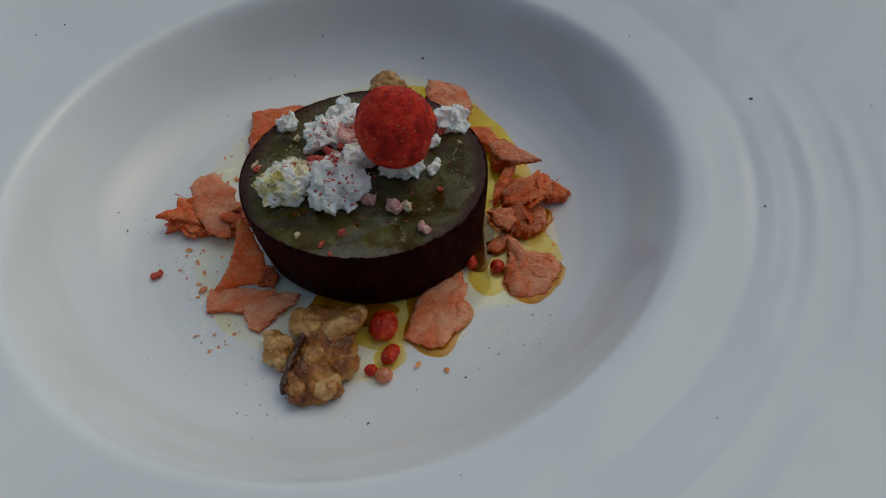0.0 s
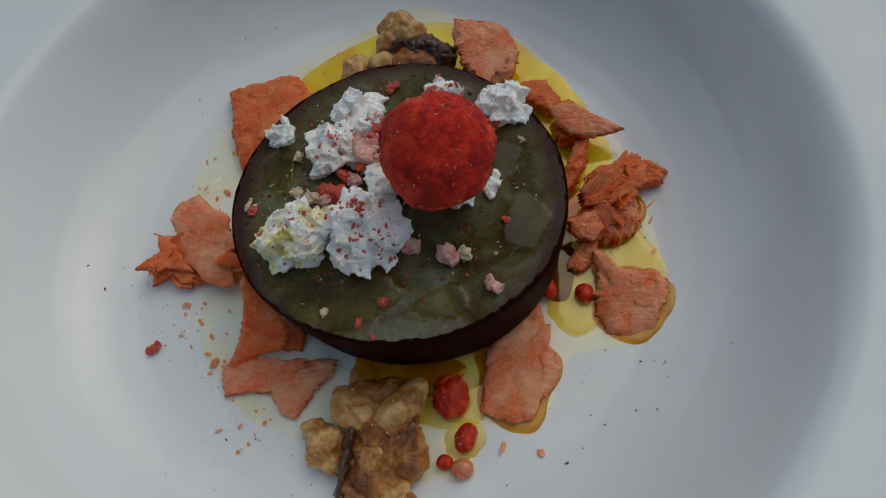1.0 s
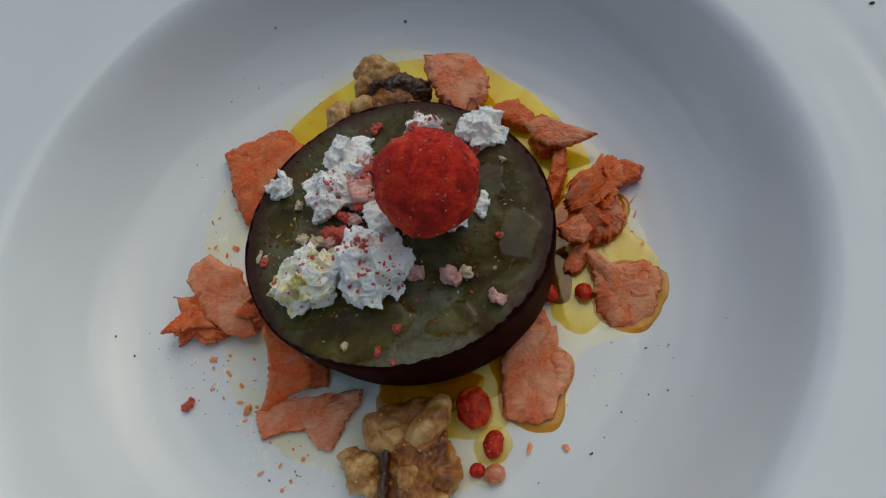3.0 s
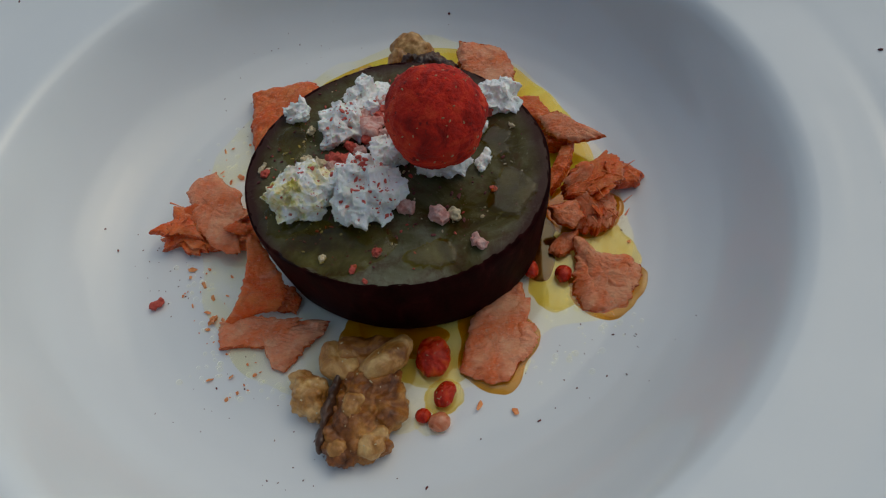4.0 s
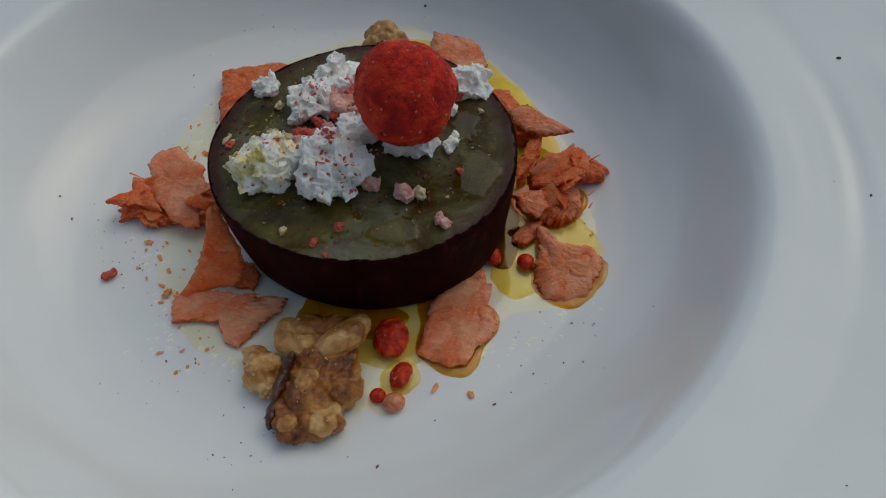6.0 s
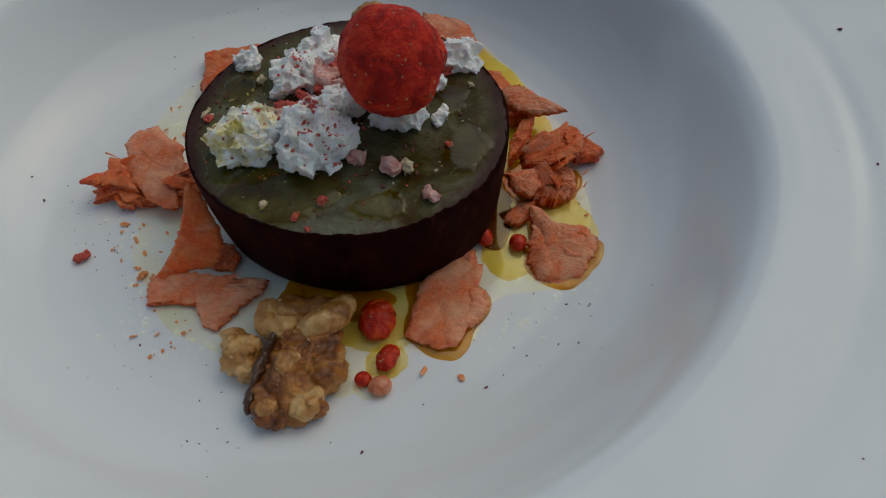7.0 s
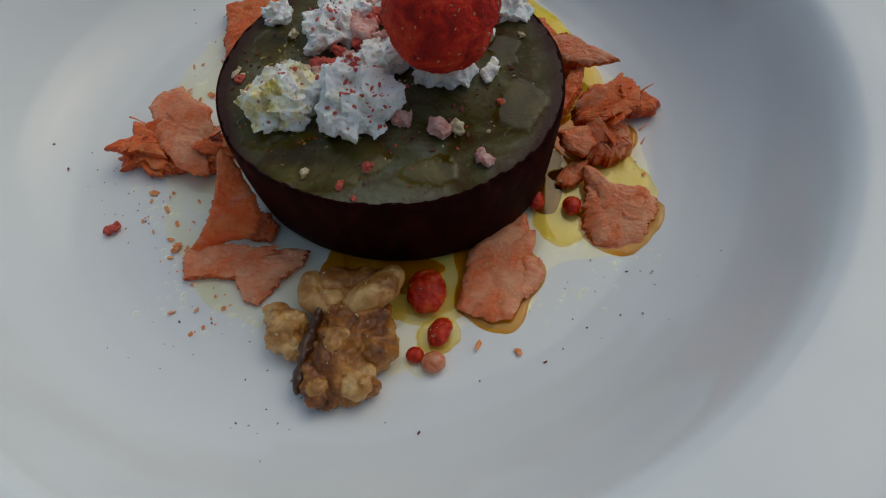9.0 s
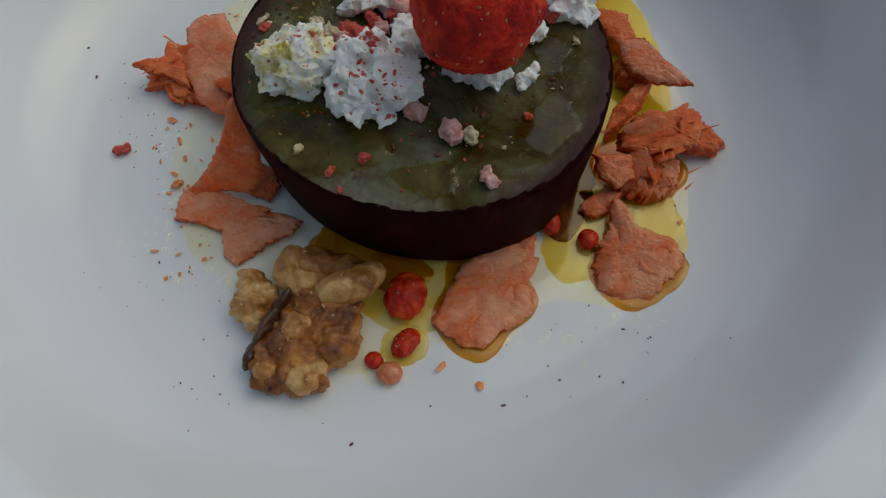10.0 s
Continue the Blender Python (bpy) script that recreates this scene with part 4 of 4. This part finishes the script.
for lump in [o for o in scene.objects if o.name.startswith("cheese_crumb")]:
    k = len(lump.data.vertices)
    if lump["label"].startswith("large"):
        dust(lump, 30, (-1, 3, 2.4, 2.0), 1)
        dust(lump, 40, (3, -4, 2.2, 1.6), 2)
        dust(lump, 40, (0, 0, 5, 5), 3, "powder_dust", red_crumb_mat, (0.14, 0.2))
    elif "dusted" in lump["label"]:
        dust(lump, 34, (1.5, 0, 2.6, 3.0), 4)
        dust(lump, 26, (0, 0, 4, 4), 5, "powder_dust", pink_mat, (0.2, 0.3))
    elif "soaked" in lump["label"]:
        dust(lump, 8, (3, 3, 3, 2), 6)


for nut in [o for o in scene.objects if o.name.startswith(("kernel", "lobe", "patch"))]:
    dust(nut, 30, (0, 2, 7, 8), len(nut.data.vertices), "grains", cream_mat, (0.16, 0.22, 0.3))


def strawberry():
    s = empty("strawberry", 11.6, -2.8, 31.2)
    ob = lumps_mesh("fruit", [(0, 0, 10.6, 11.0, 10.8, 10.6), (0.6, -0.6, 7.5, 9.4, 9.2, 7.4), (-0.5, 0.8, 13.0, 8.8, 8.6, 8.0)], 0.36, [(7, 0.8), (3.2, 0.35), (1.3, 0.22), (0.75, 0.12)], strawberry_mat, s, seed=61)
    rnd = random.Random(5)
    mesh, verts, faces = ob.data, [], []
    golden = math.pi * (3 - math.sqrt(5))
    for k in range(110):
        z = 1 - 2 * (k + 0.5) / 110
        if z < -0.7:
            continue
        r, a = math.sqrt(1 - z * z), golden * k + rnd.uniform(-1.6, 1.6)
        way = Vector((r * math.cos(a), r * math.sin(a), z + rnd.uniform(-0.09, 0.09))).normalized()
        hit, place, normal, _ = ob.ray_cast(Vector((0, 0, 10.6)) * MM + way * 20 * MM, -way)
        if not hit:
            continue
        q = normal.to_track_quat("Z", "Y") @ Euler((0, 0, rnd.uniform(0, 6.3))).to_quaternion()
        b, sz = len(verts), rnd.uniform(0.4, 0.95)
        ring = 6
        for h, w in ((0.0, 1.0), (0.16, 0.7)):
            for i in range(ring):
                t = 2 * math.pi * i / ring
                p = place / MM + q @ Vector((math.cos(t) * 0.42 * w * sz, math.sin(t) * 0.2 * w * sz, h))
                verts.append(tuple(p))
        for i in range(ring):
            j = (i + 1) % ring
            faces.append((b + i, b + j, b + ring + j, b + ring + i))
        faces.append(tuple(b + ring + i for i in range(ring)))
    seeds = make("seeds", verts, faces, seed_mat, s, "tiny straw-coloured seeds")
    seeds["kind"] = "stuff"
    tagged(s, "whole freeze-dried red strawberry set on crumbled cheese", "strawberry")


strawberry()


def crumb(name, x, y, z, size, mat, label, seed, category="crumb", group="crumbs on the slice", n=4, rough=1.0):
    rnd = random.Random(seed)
    lumps = [(rnd.uniform(-0.5, 0.5) * size[0], rnd.uniform(-0.5, 0.5) * size[1], size[2] * rnd.uniform(0.7, 1.1),
              size[0] * rnd.uniform(0.5, 0.8), size[1] * rnd.uniform(0.5, 0.8), size[2] * rnd.uniform(0.7, 1.0)) for _ in range(n)]
    small = min(size)
    ob = lumps_mesh(name, lumps, max(0.14, small * 0.16), [(small * 1.3, small * 0.45 * rough), (small * 0.55, small * 0.3 * rough)], mat, seed=seed, flat=0.0, angular=rough > 0.5)
    put(ob, x, y, z, 0, 0, rnd.uniform(0, 360))
    return tagged(ob, label, category, group)


def top_crumb(name, x, y, size, mat, label, seed, **more):
    return crumb(name, x, y, on_slice(x, y) - 0.05, size, mat, label, seed, **more)


top_crumb("nut_crumb", -13.4, -6.5, (2.6, 2.4, 2.6), cream_mat, "peach-coloured crumb between two lumps of cheese", 93, n=6)
top_crumb("nut_crumb", -11.9, -10.2, (1.7, 1.9, 1.6), cream_mat, "amber oily crumb between two lumps of cheese", 94, n=5)
top_crumb("berry_crumb", 3.5, -13.8, (2.9, 2.0, 1.3), pink_mat, "pale pink crumb of dried berry on the slice", 71)
top_crumb("berry_crumb", 10.6, -16.9, (2.8, 2.0, 1.5), pink_mat, "pale pink crumb of dried berry on the slice", 72)
top_crumb("nut_crumb", 14.2, -16.7, (1.9, 1.6, 1.3), cream_mat, "yellowish nut crumb on the slice", 73)
top_crumb("berry_crumb", 18.4, -24.2, (1.8, 1.6, 1.2), pink_mat, "small pale pink crumb near the edge of the slice", 74)
top_crumb("berry_crumb", -3.2, -24.4, (1.2, 1.0, 0.8), red_crumb_mat, "small red crumb of dried berry on the slice", 75)
top_crumb("berry_crumb", -12.0, 0.3, (3.0, 2.6, 1.8), red_crumb_mat, "dull red crumb of dried berry between the cheese", 76)
top_crumb("berry_crumb", -4.8, 9.0, (2.6, 4.2, 2.6), pink_mat, "pink dried berry heaped between the cheese", 77, n=7)
top_crumb("berry_crumb", -2.6, 14.0, (2.0, 2.6, 2.2), red_crumb_mat, "red dried berry crumb on the cheese", 78)
top_crumb("berry_crumb", -3.0, 5.0, (2.2, 2.4, 2.0), pink_mat, "pink dried berry crumb between the cheese", 79)
top_crumb("berry_crumb", 15.5, 14.3, (1.9, 1.7, 1.4), red_crumb_mat, "red berry crumb behind the strawberry", 80)
top_crumb("berry_crumb", 19.6, 12.0, (2.0, 1.8, 1.3), pink_mat, "brownish pink crumb behind the strawberry", 81)
top_crumb("berry_crumb", 5.8, 17.2, (1.4, 1.2, 1.0), pink_mat, "small pink crumb on the slice", 82)
top_crumb("seed_chip", -31.0, 1.3, (1.6, 0.6, 0.6), cream_mat, "pale seed lying near the edge of the slice", 83, category="seed")
top_crumb("berry_crumb", -30.3, -0.4, (1.2, 0.9, 0.6), red_crumb_mat, "red crumb near the edge of the slice", 84)
top_crumb("nut_crumb", -15.4, -24.9, (1.0, 0.9, 0.8), cream_mat, "tiny cream crumb in oil on the slice", 85)
top_crumb("berry_crumb", -8.5, -27.8, (1.1, 0.9, 0.5), red_crumb_mat, "flat red crumb near the edge of the slice", 86)
top_crumb("nut_crumb", -19.8, 11.0, (1.2, 1.0, 0.9), cream_mat, "small cream crumb on the slice", 87)
top_crumb("nut_crumb", -20.2, 2.6, (1.6, 1.3, 0.8), cream_mat, "beige crumb on the slice", 88)
top_crumb("berry_crumb", 22.8, -10.4, (0.9, 0.7, 0.5), red_crumb_mat, "tiny red crumb on the slice", 89)
top_crumb("cheese_chip", 30.4, 13.6, (1.0, 0.7, 0.6), cheese_mat, "tiny white cheese chip near the edge", 90)
top_crumb("seed_chip", 28.5, 7.2, (1.1, 0.4, 0.4), cream_mat, "pale seed on the slice", 91, category="seed")
top_crumb("berry_crumb", -6.0, -31.0, (0.8, 0.6, 0.4), red_crumb_mat, "tiny dark red crumb at the edge of the slice", 92)

mash = [(-5.5, 5.5, 2.6, 0), (-3.2, 8.4, 3.0, 1), (-6.2, 11.8, 3.4, 1), (-2.2, 11.0, 3.0, 0), (-0.6, 6.2, 3.2, 1), (-7.6, 2.6, 1.2, 1), (-9.6, 3.6, 1.4, 0), (-2.0, 15.8, 3.4, 1),
        (-13.6, -1.2, 0.4, 1), (-15.0, 2.2, 0.2, 0), (-17.0, 0.6, 0.1, 2), (17.4, 12.6, 0.6, 3), (21.0, 13.0, 0.1, 3), (23.6, 11.8, 0.0, 0), (13.6, 15.6, 0.4, 0), (11.0, 19.5, 3.6, 0), (2.0, 25.0, 0.0, 0)]
for k, (x, y, up, tone) in enumerate(mash):
    mat, tint = ((red_crumb_mat, "red"), (pink_mat, "pink"), (cream_mat, "beige"), (walnut_dark_mat, "brown"))[tone]
    crumb("berry_crumb", x, y, on_slice(x, y) - 0.1 + up * 0.75, (1.5 + 0.3 * (k % 3), 1.4 + 0.25 * (k % 2), 1.1), mat, tint + " crumb of dried berry among the cheese", 140 + k)

# ---- berry pieces and drops on the plate ----
def plate_crumb(name, x, y, size, mat, label, seed, **more):
    return crumb(name, x, y, floor_z(x, y) + 0.25, size, mat, label, seed, group="berry pieces on the plate", **more)


def berry(x, y, size, mat, label, seed, turn=0, seeds=0):
    """A soaked berry piece: a low rounded lump, a little dented, with a few pale seeds."""
    a, b, c = size
    lumps = [(0, 0, c * 0.8, a, b, c), (a * 0.12, b * 0.15, c * 0.9, a * 0.75, b * 0.75, c * 0.9)]
    ob = lumps_mesh("berry_piece", lumps, max(0.16, c * 0.13), [(2.6, 0.3 * c / 2), (1.0, 0.2 * c / 2)], mat, seed=seed, flat=0.0)
    put(ob, x, y, floor_z(x, y) + 0.25, 0, 0, turn)
    if seeds:
        dust(ob, seeds, (0, 0, a * 0.45, b * 0.45), seed, "seeds", seed_mat, (0.2, 0.28))
    return tagged(ob, label, "berry", "berry pieces on the plate")


berry(6.0, -39.4, (4.1, 5.0, 2.6), red_wet_mat, "wet red berry piece with pale seeds, lying in oil", 101, -8, 9)
berry(8.3, -48.4, (2.3, 3.3, 1.9), red_wet_mat, "small wet red berry piece in oil", 102, -30, 8)
berry(6.9, -54.6, (2.5, 2.2, 1.6), berry_pale_mat, "swollen pale red berry drop in oil", 103)
berry(3.4, -52.8, (1.8, 1.6, 1.2), red_wet_mat, "small red berry drop in oil", 104)
berry(38.5, -19.8, (2.1, 2.4, 1.8), red_wet_mat, "wet red berry piece beside a salmon flake", 105)
berry(30.9, -17.6, (1.8, 2.4, 1.8), red_wet_mat, "wet red berry piece against the slice", 106)
plate_crumb("berry_crumb", -63.6, -19.6, (1.9, 1.2, 0.9), red_crumb_mat, "dry pinkish red berry crumb on the bare plate", 107)
plate_crumb("berry_crumb", -48.7, -24.4, (0.8, 1.4, 0.7), orange_mat, "small orange-red crumb at the edge of the oil", 108)

# ---- powder, drips and spots ----
rnd = random.Random(12)
spots = [(-48.1, 21.5, 1.1), (-57, -9, 1.0), (-52, 12, 0.7), (15.9, -51, 0.9), (23.5, -53, 0.8), (-42, -40, 0.7), (-53, -14, 0.8), (-50, -18, 0.6), (-46, -12, 0.6), (-55, -20, 0.5), (-50, -27, 0.7), (-44, -34, 0.5), (-57, 4, 0.6), (-60, -2, 0.5), (-52, 33, 0.6), (-47, 34, 0.5), (-50, 17, 0.5), (56, -11.5, 0.6), (-54, 24, 0.6), (45, 16, 0.7), (38, 8, 0.8)]
for _ in range(46):
    cx, cy = rnd.choice(((-53, -14), (-49, -26), (-52, 8), (-38, -42), (-56, 20)))
    x, y = rnd.gauss(cx, 3.6), rnd.gauss(cy, 4.0)
    spots.append((x, y, rnd.choice((0.2, 0.25, 0.35, 0.6))))
bits("juice_spots", [(x, y, floor_z(x, y) + 0.3, s * 1.1) for x, y, s in spots], orange_mat, "small orange spots of berry juice in the oil", "juice spots", seed=3, height=0.3)
dots = []
for cx, cy, spread, count in ((-62, -10, 6, 26), (-30, 66, 9, 22), (-22, -60, 7, 16), (-52, 44, 6, 10), (40, -44, 9, 14), (0, 0, 78, 46), (55, -36, 5, 8), (-45, -45, 6, 10)):
    for _ in range(count):
        x, y = rnd.gauss(cx, spread), rnd.gauss(cy, spread)
        if math.hypot(x, y) > 42:
            dots.append((x, y, floor_z(x, y), rnd.choice((0.12, 0.15, 0.18, 0.24))))
for x, y, s in ((3.9, -68.5, 0.5), (28.4, -55.7, 0.4), (-77, -3, 0.45), (-81, 3, 0.35), (111, 12, 0.5), (-113, 57, 0.35), (-100, -19, 0.45), (-23, 84, 0.5), (15, 77, 0.5), (-34, 99, 0.45), (-106, 64, 0.4)):
    dots.append((x, y, floor_z(x, y), s))
bits("powder_specks", dots, powder_mat, "dark specks of dried berry powder scattered on the plate", "powder", seed=4)
for mat, count, seed, label in ((powder_mat, 380, 9, "dark red powder dusted over the slice"), (red_crumb_mat, 130, 6, "tiny red grains of berry powder on the slice"), (cream_mat, 130, 7, "tiny pale grains and seeds on the slice")):
    grains = []
    r2 = random.Random(seed)
    while len(grains) < count:
        x, y = r2.gauss(-4, 17), r2.gauss(-2, 15)
        if math.hypot(x / 32, y / 30) < 1:
            grains.append((x, y, on_slice(x, y) + 0.05, r2.choice((0.15, 0.2, 0.26, 0.34, 0.5))))
    bits("powder_grains", grains, mat, label, "powder", seed=seed)


# ---- bubbles in the oil film ----
def bubbles(places, seed):
    rnd = random.Random(seed)
    verts, faces, ring = [], [], 14
    for cx, cy, sx, sy, count in places:
        for _ in range(count):
            x, y, r = rnd.gauss(cx, sx), rnd.gauss(cy, sy), rnd.choice((0.25, 0.35, 0.5, 0.75))
            if math.hypot(x / 35, y / 33) < 1.04:
                continue
            b = len(verts)
            for w, h in ((1.0, 0.25), (0.92, 0.62), (0.6, 0.75), (0.25, 0.8)):
                for i in range(ring):
                    a = 2 * math.pi * i / ring
                    px, py = x + r * w * math.cos(a), y + r * w * math.sin(a)
                    verts.append((px, py, floor_z(px, py) + h * (0.5 + 0.5 * r)))
            for k in range(3):
                for i in range(ring):
                    j = (i + 1) % ring
                    faces.append((b + k * ring + i, b + k * ring + j, b + (k + 1) * ring + j, b + (k + 1) * ring + i))
            faces.append(tuple(b + 3 * ring + i for i in range(ring)))
    ob = make("oil_bubbles", verts, faces, oil_clear)
    tagged(ob, "tiny pale bubbles in the thin oil film", "bubbles", kind="stuff")


bubbles([(46, -33, 4, 3, 26), (-47, -33, 4, 5, 40), (-54, -14, 3, 5, 30), (34, -41, 6, 3, 26), (-52, 28, 4, 6, 24), (-36, -43, 5, 2, 22), (38, -27, 3, 3, 14), (16, -42, 2, 2, 10)], 5)
